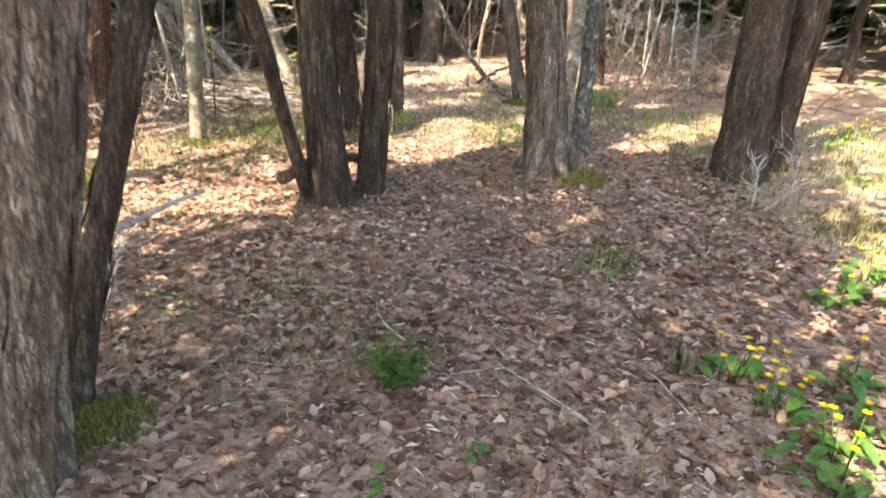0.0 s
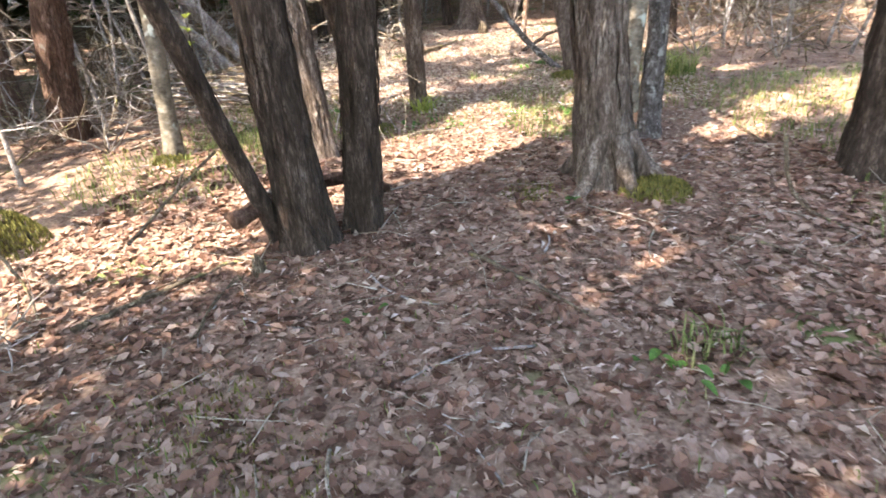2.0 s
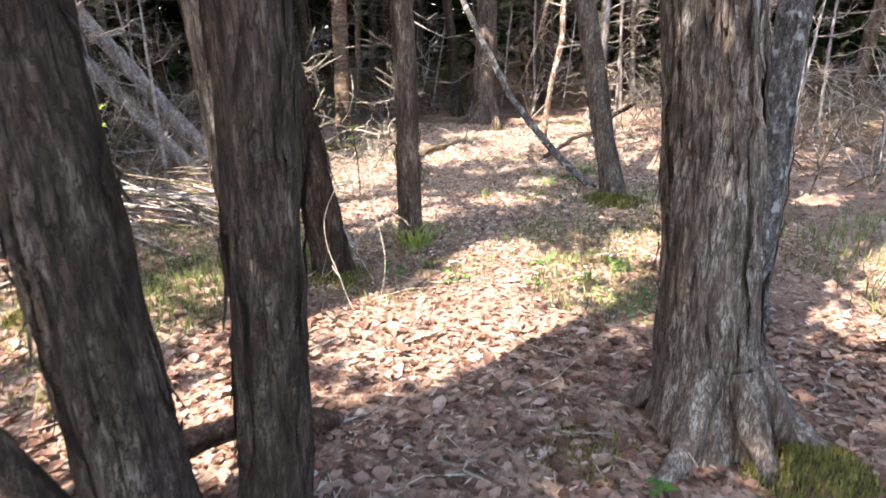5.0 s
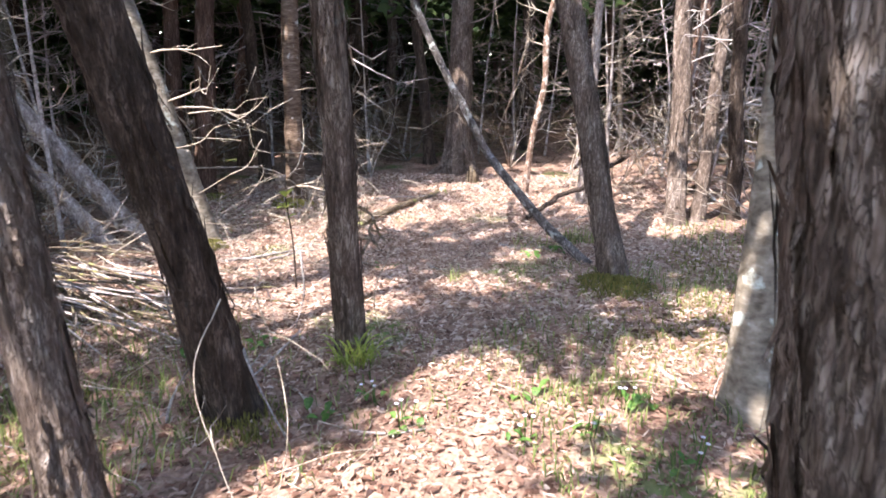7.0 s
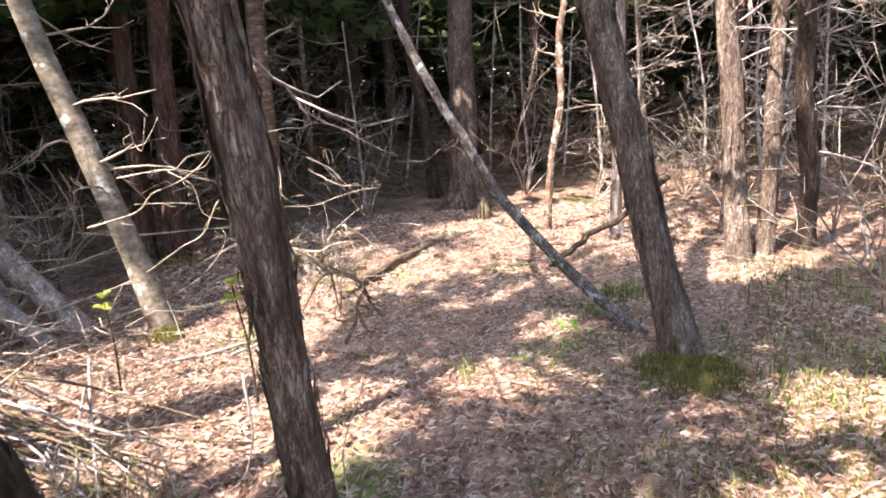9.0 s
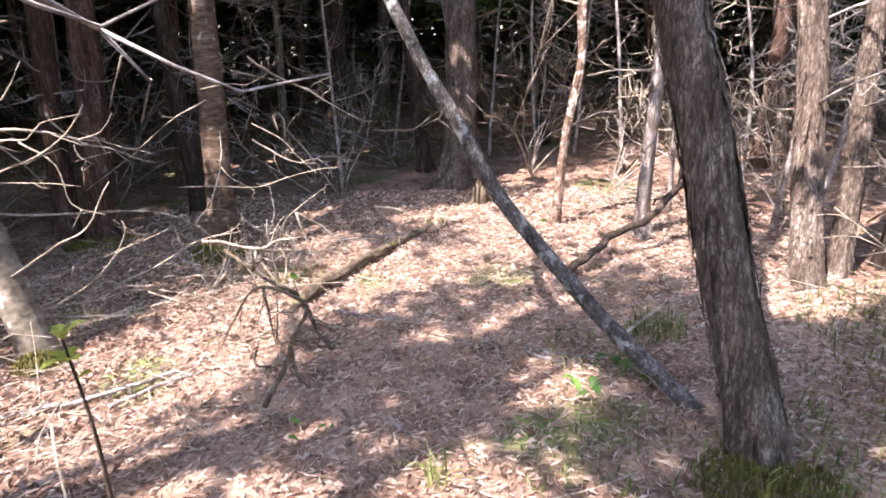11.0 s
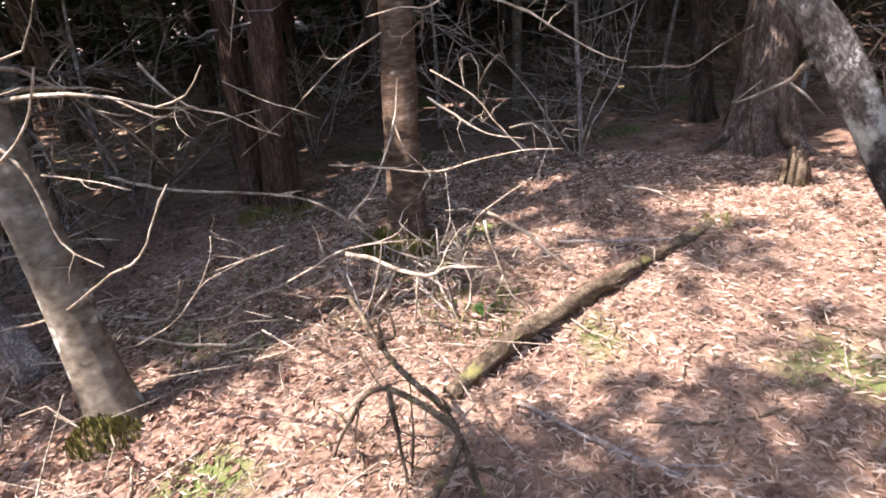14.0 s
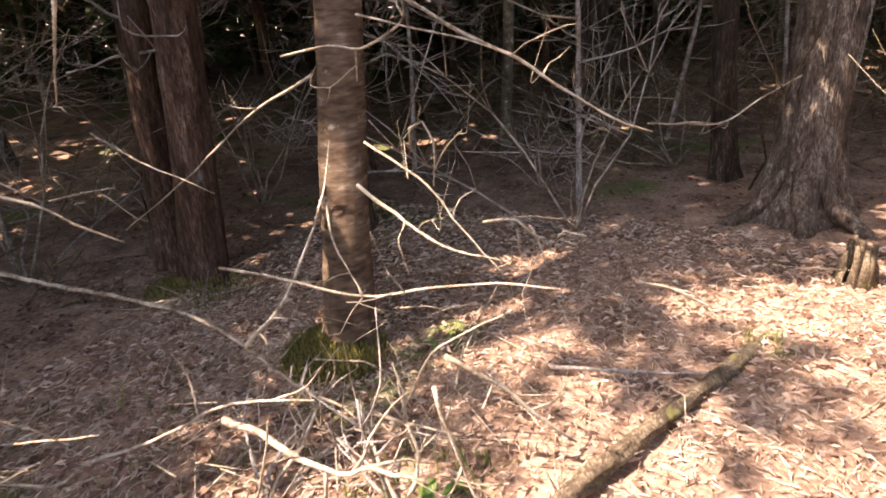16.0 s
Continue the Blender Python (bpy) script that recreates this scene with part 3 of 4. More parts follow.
DEADFALL_C = [
    ("x", 0.006, 0.005, [(-1.50, 10.60, 0.92), (-1.31, 10.60, 0.81), (-1.24, 10.60, 0.72), (-1.10, 10.60, 0.57)]),
    ("curl", 0.007, 0.005, [(-1.28, 10.87, 0.61), (-1.17, 10.87, 0.63), (-1.12, 10.87, 0.59), (-1.06, 10.87, 0.56), (-1.02, 10.87, 0.61), (-0.95, 10.87, 0.60), (-0.98, 10.87, 0.57), (-1.04, 10.87, 0.58)]),
    ("x", 0.007, 0.005, [(-1.12, 10.87, 0.61), (-1.09, 10.87, 0.54), (-1.07, 10.87, 0.47)]),
    ("x", 0.006, 0.004, [(-1.17, 10.87, 0.62), (-1.16, 10.87, 0.52)]),
    ("x", 0.010, 0.006, [(-1.55, 10.60, -0.09), (-1.43, 10.60, 0.12), (-1.35, 10.60, 0.27), (-1.21, 10.60, 0.38), (-1.08, 10.60, 0.47)]),
    ("x", 0.013, 0.010, [(-1.25, 10.50, 0.34), (-1.13, 10.57, 0.24), (-1.01, 10.63, 0.10), (-0.93, 10.70, -0.01)]),
    ("x", 0.010, 0.008, [(-1.17, 10.30, 0.39), (-1.14, 10.30, 0.26), (-1.08, 10.30, 0.08), (-1.03, 10.30, 0.04)]),
]
DEADFALL_D = [
    ("x", 0.011, 0.008, [(-3.15, 9.80, -0.08), (-2.40, 9.90, -0.03), (-2.19, 10.00, 0.07), (-1.94, 10.10, 0.17), (-1.84, 10.15, 0.24), (-1.68, 10.20, 0.28), (-1.52, 10.25, 0.29)]),
    ("x", 0.009, 0.007, [(-2.31, 9.75, 0.26), (-2.47, 9.75, 0.05), (-2.94, 9.75, -0.08)]),
    ("x", 0.006, 0.004, [(-2.52, 9.80, 0.16), (-2.02, 9.80, 0.34), (-1.73, 9.80, 0.45)]),
    ("x", 0.010, 0.006, [(-2.48, 9.90, -0.09), (-2.58, 10.05, -0.09), (-2.48, 10.20, -0.02)]),
    ("x", 0.016, 0.010, [(-1.71, 10.10, 0.28), (-1.58, 10.10, 0.27), (-1.46, 10.10, 0.24), (-1.34, 10.10, 0.23), (-1.22, 10.10, 0.28), (-1.08, 10.10, 0.30)]),
    ("x", 0.009, 0.006, [(-1.74, 10.05, -0.09), (-1.59, 10.05, 0.10), (-1.51, 10.05, 0.30), (-1.48, 10.05, 0.38)]),
    ("x", 0.012, 0.010, [(-0.98, 11.75, 0.04), (-0.81, 11.80, -0.00), (-0.66, 11.85, -0.09), (-0.51, 11.90, -0.09)]),
    ("x", 0.012, 0.008, [(-2.58, 9.60, 0.02), (-2.22, 9.80, -0.08), (-2.12, 10.00, -0.09), (-1.70, 10.20, -0.09)]),
    ("x", 0.009, 0.006, [(-1.38, 10.10, 0.22), (-1.41, 10.10, 0.07), (-1.46, 10.10, -0.09)]),
]
OVERHANG = [
    ("x", 0.012, 0.007, [(-1.63, 11.00, 1.33), (-1.57, 11.05, 1.26), (-1.43, 11.10, 1.16), (-1.24, 11.15, 1.06), (-1.12, 11.20, 0.96), (-0.97, 11.25, 0.86), (-0.86, 11.30, 0.81)]),
    ("x", 0.006, 0.012, [(-1.06, 12.30, 0.62), (-0.95, 12.45, 0.59), (-0.75, 12.60, 0.57), (-0.60, 12.75, 0.66), (-0.43, 12.90, 0.75)]),
    ("x", 0.006, 0.005, [(-1.76, 11.00, 1.24), (-1.60, 11.00, 1.20), (-1.34, 11.00, 1.14), (-1.18, 11.00, 1.08)]),
    ("x", 0.006, 0.008, [(-1.88, 10.75, 1.14), (-1.67, 10.72, 1.17), (-1.54, 10.69, 1.16), (-1.42, 10.66, 1.20), (-1.35, 10.63, 1.24), (-1.33, 10.60, 1.30)]),
    ("x", 0.006, 0.005, [(-1.56, 10.70, 1.16), (-1.57, 10.70, 1.07)]),
    ("x", 0.010, 0.006, [(-2.37, 9.90, 1.10), (-2.39, 9.94, 1.05), (-2.26, 9.98, 0.92), (-2.13, 10.02, 0.88), (-2.03, 10.06, 0.82), (-1.91, 10.10, 0.77)]),
    ("x", 0.006, 0.005, [(-2.56, 10.30, 0.76), (-2.38, 10.30, 0.80), (-2.20, 10.30, 0.83)]),
    ("x", 0.006, 0.004, [(-2.72, 10.60, 0.91), (-2.47, 10.60, 0.81), (-2.27, 10.60, 0.76), (-2.14, 10.60, 0.72)]),
    ("x", 0.008, 0.005, [(-1.98, 11.00, 1.05), (-2.22, 10.90, 0.92), (-2.50, 10.80, 0.70), (-2.83, 10.70, 0.48)]),
    ("x", 0.008, 0.005, [(-2.05, 10.20, 1.38), (-2.13, 10.20, 1.22), (-2.19, 10.20, 1.09)]),
]
FORKED = [
    ("f", 0.010, 0.024, [(-1.35, 9.65, 0.37), (-1.12, 9.50, 0.29), (-0.86, 9.40, 0.16), (-0.83, 9.10, 0.13), (-0.79, 8.90, 0.11), (-0.80, 8.65, 0.06)]),
    ("f", 0.014, 0.008, [(-0.86, 9.40, 0.16), (-0.79, 9.38, 0.00), (-0.72, 9.35, -0.07)]),
    ("f", 0.014, 0.007, [(-0.87, 9.41, 0.17), (-1.00, 9.40, 0.25), (-1.12, 9.40, 0.24), (-1.22, 9.40, 0.12), (-1.33, 9.40, -0.07)]),
    ("f", 0.011, 0.006, [(-1.06, 9.40, 0.25), (-1.04, 9.38, 0.09), (-1.02, 9.36, -0.09)]),
    ("f", 0.006, 0.003, [(-1.04, 9.40, -0.07), (-1.01, 9.41, 0.12), (-1.00, 9.42, 0.31)]),
]
STICKS = [
    ("s", 0.014, 0.009, [(0.05, 4.20, -0.03), (0.37, 3.87, -0.03), (0.57, 3.62, -0.03)]),
    ("s", 0.014, 0.010, [(1.75, 4.80, 0.34), (1.78, 4.67, 0.07), (1.92, 4.47, -0.03), (2.19, 4.20, -0.03)]),
    ("s", 0.012, 0.008, [(1.35, 4.30, -0.02), (1.56, 4.18, -0.03), (1.71, 3.91, -0.03)]),
    ("s", 0.011, 0.007, [(-2.35, 3.90, 0.33), (-2.18, 3.80, 0.27), (-1.99, 3.70, 0.10), (-1.85, 3.55, -0.03), (-1.70, 3.40, -0.04)]),
    ("s", 0.020, 0.013, [(-1.67, 3.51, -0.03), (-1.58, 3.63, -0.03), (-1.36, 3.92, -0.03), (-1.22, 4.10, -0.03), (-1.08, 4.17, -0.03)]),
    ("s", 0.011, 0.007, [(-1.08, 3.46, -0.03), (-1.11, 3.79, -0.03), (-1.04, 4.08, -0.03)]),
    ("s", 0.009, 0.013, [(-1.20, 3.40, 0.44), (-1.19, 3.75, 0.49), (-1.12, 4.10, 0.58)]),
    ("s", 0.016, 0.012, [(1.78, 7.73, -0.02), (1.98, 6.67, -0.02), (2.05, 5.77, -0.02)]),
    ("s", 0.012, 0.008, [(-1.86, 3.00, -0.04), (-1.44, 2.80, -0.04), (-1.00, 2.67, -0.04)]),
    ("s", 0.010, 0.006, [(-0.88, 2.01, -0.04), (-0.70, 2.00, -0.04), (-0.50, 1.92, -0.04)]),
]
STICKS_FAR = [
    ("s", 0.009, 0.007, [(-0.88, 9.85, -0.07), (-0.54, 9.74, -0.07), (-0.17, 9.68, -0.07)]),
    ("s", 0.010, 0.007, [(-1.16, 11.13, -0.06), (-0.85, 11.20, -0.05), (-0.53, 11.34, -0.07)]),
    ("s", 0.012, 0.009, [(0.23, 9.32, -0.06), (0.43, 9.21, -0.06), (0.65, 9.18, -0.06)]),
    ("s", 0.010, 0.008, [(-0.33, 8.74, -0.04), (-0.25, 8.64, -0.04), (-0.17, 8.57, -0.04)]),
    ("s", 0.012, 0.009, [(-0.55, 9.73, -0.08), (-0.31, 9.70, -0.08), (-0.14, 9.69, -0.08)]),
    ("s", 0.010, 0.006, [(-0.61, 9.78, -0.08), (-0.35, 9.70, -0.08), (-0.14, 9.69, -0.08)]),
    ("s", 0.012, 0.008, [(0.22, 9.39, -0.07), (0.43, 9.30, -0.06), (0.67, 9.25, -0.06)]),
    ("s", 0.016, 0.010, [(-1.92, 8.72, -0.04), (-1.62, 8.93, -0.05), (-1.40, 9.17, -0.06), (-1.33, 9.29, -0.06)]),
    ("s", 0.012, 0.008, [(-1.57, 8.80, -0.05), (-1.44, 8.98, -0.05), (-1.25, 9.16, -0.06), (-0.96, 9.18, -0.06)]),
    ("s", 0.008, 0.004, [(-1.19, 6.50, -0.02), (-1.21, 6.57, 0.02), (-1.13, 6.63, 0.17), (-0.99, 6.70, 0.28)]),
    ("s", 0.007, 0.005, [(-0.87, 6.60, 0.28), (-0.78, 6.50, 0.16), (-0.64, 6.40, -0.02)]),
    ("s", 0.007, 0.005, [(-0.79, 7.10, 0.14), (-0.96, 6.90, 0.00), (-1.07, 6.70, -0.02)]),
    ("s", 0.008, 0.005, [(-0.92, 7.60, 0.41), (-0.90, 7.55, 0.17), (-0.95, 7.50, -0.02)]),
    ("s", 0.012, 0.010, [(0.94, 7.15, -0.02), (1.07, 6.93, -0.02), (1.22, 6.80, -0.02)]),
]


def branches(rows, name, label, mat, group="", twigs=0, category="branch", join_all=False, slim=0.68):
    """Each row is one dead branch, or all are limbs of one if join_all."""
    rnd = random.Random(len(label))
    root = None
    for _, r0, r1, pts in rows:
        at = Vector(pts[0])
        if not (join_all and root):
            root = thing(name, at, label, category, group)
            at0 = at
        line = spline([Vector(p) - at0 for p in pts], 0.04)
        line = [q + Vector((noise.noise((q.x * 14, q.y * 14, 1)), noise.noise((q.x * 14, q.z * 14, 4)), noise.noise((q.z * 14, q.y * 14, 7)))) * r0 * 0.7 for q in line]
        v, f = tube(line, (r0 * slim, r1 * slim * 0.6), 8, 0.35, r0 * 100)
        part("limb", v, f, mat, root)
        for _ in range(twigs):
            i = rnd.randrange(1, len(line) - 1)
            w = (line[i + 1] - line[i - 1]).normalized() + Vector((rnd.gauss(0, 0.8), rnd.gauss(0, 0.8), rnd.gauss(0.1, 0.6)))
            v, f = dead_limb(rnd, line[i], w, rnd.uniform(0.08, 0.28), r1 * 0.55, twigs=1)
            part("twig", v, f, mat, root)


branches(DEADFALL_A, "dead_branch", "pale curved dead twig sweeping off a leaning pole", TWIG, "bare twigs by the pole", 1)
branches(DEADFALL_B, "fallen_bough", "bleached bare bough lying in the brush", TWIG, "", 2, join_all=True)
branches(DEADFALL_C, "fallen_bough", "curling pale bough propped over the brush", TWIG, "", 1, join_all=True)
branches(DEADFALL_D, "dead_branch", "bleached dead branch on sunlit litter", TWIG, "branches on the litter", 2)
branches(OVERHANG, "overhanging_branch", "long bare branch hanging across the shade", TWIG, "bare hanging branches", 1)
branches(FORKED, "forked_branch", "dark forked branch fallen beside the trail", LOGBARK, "", 6, join_all=True, slim=0.8)
branches(STICKS, "stick", "brown fallen stick on leaf litter", LOGBARK, "sticks on the trail", 1, "stick", slim=0.9)
branches([("b", 0.026, 0.05, [(1.62, 11.25, 0.42), (1.33, 11.10, 0.27), (1.12, 10.90, 0.14), (0.83, 10.70, 0.07), (0.50, 10.35, -0.07)])], "fallen_bough", "thick dark crooked bough propped on the litter", DARK, "", 4, slim=0.9)
branches([("t", 0.010, 0.007, [(-0.80, 6.30, 0.62), (-0.83, 6.10, 0.42), (-0.70, 5.98, 0.10), (-0.60, 5.90, -0.06)]),
          ("t", 0.010, 0.006, [(-0.68, 6.32, 0.66), (-0.52, 6.10, 0.30), (-0.55, 5.95, -0.05)]),
          ("t", 0.009, 0.006, [(-0.97, 7.02, 0.58), (-0.85, 6.92, 0.30), (-0.90, 6.80, -0.05)]),
          ("t", 0.009, 0.006, [(-0.36, 7.30, 0.50), (-0.42, 7.15, 0.28), (-0.30, 7.00, -0.05)]),
          ("t", 0.008, 0.005, [(-0.75, 7.60, 0.70), (-0.66, 7.45, 0.45), (-0.74, 7.30, -0.05)])], "arching_twig", "thin pale twig arching down to the litter", TWIG, "arching twigs", 1, slim=0.3)
branches(STICKS_FAR, "stick", "dry fallen stick on needle litter", GREYTWIG, "sticks on the needles", 1, "stick", slim=0.9)


def fallen_log(points, radii, mat, label, sides=20):
    at = Vector(points[0])
    root = thing("fallen_log", at, label, "log")
    v, f = tube(spline([Vector(p) - at for p in points], 0.04), radii, sides, 0.6, at.x)
    part("trunk", v, f, mat, root)
    return root


fallen_log([(-1.12, 9.80, -0.07), (-1.03, 10.15, -0.045), (-0.79, 10.80, -0.055), (-0.54, 11.42, -0.08), (-0.44, 11.70, -0.11)], (0.035, 0.024), LOGBARK, "narrow weathered log edging the trail")
fallen_log([(-1.13, 4.14, 0.20), (-0.95, 4.47, 0.22), (-0.70, 4.80, 0.17), (-0.52, 5.08, -0.01)], (0.045, 0.034), RED, "broken log lying through a cedar clump")
fallen_log([(2.55, 2.75, 0.02), (3.0, 2.9, 0.03), (3.7, 3.0, 0.02)], (0.07, 0.06), ROT, "rotten brown log by yellow flowers")


def stump(at, r, h, label):
    rnd = random.Random(3)
    root = thing("stump", (at[0], at[1], ground_height(*at)), label, "stump")
    for i in range(13):
        a = i * 0.483 * (1 if i % 2 else 1.7)
        c = Vector((math.cos(a), math.sin(a), 0)) * r * rnd.uniform(0.35, 0.9)
        hh = h * rnd.uniform(0.35, 1.1)
        v, f = tube([c * 1.1 + Vector((0, 0, -0.04)), c + Vector((0, 0, hh * 0.55)), c * 0.9 + Vector((rnd.gauss(0, .008), 0, hh))], (r * 0.34, r * 0.10), 7, 0.8, i)
        part("splinter", v, f, LOGBARK, root)


stump((-0.10, 12.35), 0.095, 0.20, "rotten broken orange stump")
stump((-2.65, 4.35), 0.16, 0.28, "dark rotten stump under green moss")
stump((1.05, 2.30), 0.07, 0.13, "small rotten stump beside marsh flowers")
stump((-0.99, 4.02), 0.035, 0.11, "little broken root stub in the litter")


def brush_pile():
    """A heap of thin dead poles lying roughly one way."""
    rnd = random.Random(12)
    for i in range(60):
        c = Vector((rnd.uniform(-3.1, -1.75), 7.75 + rnd.gauss(0, 0.25), 0))
        c.z = ground_height(c.x, c.y) + 0.02 + 0.26 * rnd.random() ** 1.3
        a = -0.45 + rnd.gauss(0, 0.22)
        d, ln = Vector((math.cos(a), math.sin(a), rnd.gauss(0, 0.05))), rnd.uniform(0.5, 1.1)
        root = thing("brush_pole", c, "thin bleached pole in a brush heap", "branch", "brush heap")
        line = spline([-d * ln, Vector((0, 0, rnd.gauss(0.02, 0.02))), d * ln], 0.08)
        v, f = tube(line, (rnd.uniform(0.006, 0.012), 0.004), 6, 0.3, i)
        part("pole", v, f, GREYTWIG if i % 2 else LOGBARK, root)


brush_pile()


def tangle(boxes, count, label):
    """Fine dead twigs strewn in the brush, too many to count."""
    rnd = random.Random(31)
    shapes = []
    for x0, x1, y0, y1, top, share in boxes:
        for _ in range(int(count * share)):
            p = Vector((rnd.uniform(x0, x1), rnd.uniform(y0, y1), 0))
            p.z = ground_height(p.x, p.y) + 0.01 + top * rnd.random() ** 2.5
            a = rnd.uniform(0, 6.283)
            d = Vector((math.cos(a), math.sin(a), rnd.gauss(0, 0.12 + 0.4 * top)))
            ln, r = rnd.uniform(0.10, 0.50), rnd.uniform(0.0018, 0.0045)
            shapes.append(tube([p, p + d * ln * 0.5 + Vector((rnd.gauss(0, .03), rnd.gauss(0, .03), rnd.gauss(0, .02))), p + d * ln + Vector((0, 0, -0.3 * (p.z - ground_height(p.x, p.y))))], (r, r * 0.5), 4))
    v, f = join(shapes)
    tagged(part("twig_litter", v, f, TWIG), label, "twigs", kind="stuff")


tangle([(-3.2, -0.9, 8.4, 11.6, 0.20, 0.24), (-4.5, -1.4, 6.6, 9.0, 0.5, 0.18), (-3, 3, 1, 8, 0.02, 0.22), (1.0, 3.5, 9.3, 12.5, 0.25, 0.10), (-1, 1.5, 8, 12.5, 0.02, 0.10)], 1500, "fine dry twigs strewn through the brush")


def dead_shrub(at, height, limbs, seed):
    """A bare, dead, many-limbed shrub."""
    rnd = random.Random(seed)
    root = thing("dead_shrub", (at[0], at[1], ground_height(*at) - 0.02), "bare bleached shrub of tangled dead twigs", "shrub", "dead shrubs")
    for i in range(limbs):
        a = rnd.uniform(0, 6.283)
        way = Vector((math.cos(a), math.sin(a), rnd.uniform(0.3, 2.2)))
        v, f = dead_limb(rnd, Vector((0, 0, 0)), way, height * rnd.uniform(0.6, 1.2), 0.009, 0.1, 7)
        part("limb", v, f, TWIG if i % 2 else GREYTWIG, root)


for i, (x, y) in enumerate([(-3.4, 8.6), (-3.9, 9.6), (-4.2, 10.9), (-4.6, 8.2), (-3.4, 7.6), (-4.4, 6.9), (-3.1, 6.2), (-4.3, 5.6), (-1.5, 12.6), (1.7, 12.2), (2.3, 11.6), (2.9, 10.9),
                            (3.3, 9.9), (1.2, 12.9), (3.6, 11.8), (2.2, 12.9), (-3.8, 12.4), (-4.9, 11.8), (-2.0, 13.4), (3.3, 8.9), (0.4, 13.6), (2.6, 9.6), (-1.2, 14.2), (4.2, 7.9), (-5.2, 9.4)]):
    dead_shrub((x, y), 0.9 + 0.5 * (i % 3), 6, 200 + i)


for i, (x, y) in enumerate([(-1.35, 10.35), (-1.75, 10.2), (-1.62, 2.55), (-1.95, 3.3), (2.25, 4.35), (2.9, 5.0), (-1.45, 7.3)]):
    dead_shrub((x, y), 0.5, 4, 300 + i)


def loose_sticks():
    rnd = random.Random(23)
    for i in range(70):
        x, y = rnd.uniform(-2.6, 2.6), rnd.uniform(1.4, 8.5) if i % 3 else rnd.uniform(8.5, 12)
        a, ln, r = rnd.uniform(0, 6.283), rnd.uniform(0.08, 0.30), rnd.uniform(0.003, 0.008)
        pts = []
        for k in (-1, -0.3, 0.4, 1):
            px, py = x + math.cos(a + 0.2 * k) * ln * k, y + math.sin(a + 0.2 * k) * ln * k
            pts.append(Vector((px, py, ground_height(px, py) + r + 0.004)))
        root = thing("stick", pts[0], "thin dry stick lying on leaf litter", "stick", "loose sticks")
        v, f = tube(spline([q - pts[0] for q in pts], 0.05), (r, r * 0.6), 6, 0.4, i)
        part("limb", v, f, (LOGBARK, GREYTWIG, TWIG)[i % 3], root)


loose_sticks()


def dead_sapling(at, height, limbs, seed):
    """A thin dead conifer stem with bare side limbs that sweep out and up."""
    rnd = random.Random(seed)
    root = thing("dead_sapling", (at[0], at[1], ground_height(*at) - 0.03), "thin dead conifer with bare sweeping limbs", "tree", "dead saplings")
    tip = Vector((rnd.gauss(0, 0.12), rnd.gauss(0, 0.12), 1)) * height
    line = spline([Vector((0, 0, 0)), tip * 0.5 + Vector((rnd.gauss(0, 0.04), rnd.gauss(0, 0.04), 0)), tip], 0.12)
    v, f = tube(line, (0.022, 0.008), 9, 0.35, seed)
    part("trunk", v, f, GREYTWIG, root)
    for i in range(limbs):
        a, z = rnd.uniform(0, 6.283), 0.12 + 0.85 * (i + rnd.random()) / limbs
        v, f = dead_limb(rnd, tip * z, (math.cos(a), math.sin(a), rnd.uniform(-0.35, 0.15)), rnd.uniform(0.4, 1.1), 0.007, -0.25, 6)
        part("dead_limb", v, f, TWIG if i % 3 else GREYTWIG, root)


for i, (x, y) in enumerate([(-3.3, 8.9), (-3.9, 9.9), (-4.6, 9.0), (-4.9, 11.2), (-4.3, 12.4), (-4.4, 7.4), (-3.6, 7.0), (1.5, 11.9), (2.1, 11.3), (2.7, 11.9), (3.2, 10.6), (3.9, 11.4), (2.4, 12.8),
                            (3.3, 13.0), (1.4, 13.6), (-1.6, 13.0), (0.5, 14.4), (-1.4, 15.0), (-3.2, 13.6), (3.6, 9.4), (4.4, 10.2), (-0.5, 15.6), (-4.6, 6.0), (2.0, 14.6), (-3.9, 8.5), (-4.4, 9.6), (-0.1, 14.9), (1.0, 14.8),
                            (2.9, 12.4), (3.6, 12.6), (3.0, 9.9), (4.1, 9.0), (-3.0, 7.2), (-4.0, 7.9), (-3.3, 5.4), (-4.1, 4.6)]):
    dead_sapling((x, y), 2.3 + 0.5 * (i % 3), 11, 400 + i)


def thicket(boxes):
    """Bare dead brush rising from the forest floor, too dense to count."""
    rnd = random.Random(58)
    shapes = []
    for x0, x1, y0, y1, count, tall in boxes:
        for _ in range(count):
            x, y, a = rnd.uniform(x0, x1), rnd.uniform(y0, y1), rnd.uniform(0, 6.283)
            p = Vector((x, y, ground_height(x, y) - 0.02))
            shapes.append(dead_limb(rnd, p, (math.cos(a), math.sin(a), rnd.uniform(0.1, 1.6)), tall * rnd.uniform(0.5, 1.2), rnd.uniform(0.005, 0.010), 0.15, 8))
    v, f = join(shapes)
    tagged(part("thicket", v, f, LOGBARK), "bare grey-brown dead brush under the trees", "brush", kind="stuff")


thicket([(-6.5, -2.6, 13.5, 18, 40, 1.2), (-2.6, 5.0, 13.6, 18, 150, 1.7), (-6.0, -3.6, 9.4, 11.6, 40, 1.0), (-5.2, -3.3, 5.0, 9.0, 70, 1.2), (2.6, 5.5, 8.2, 13.6, 80, 1.3)])


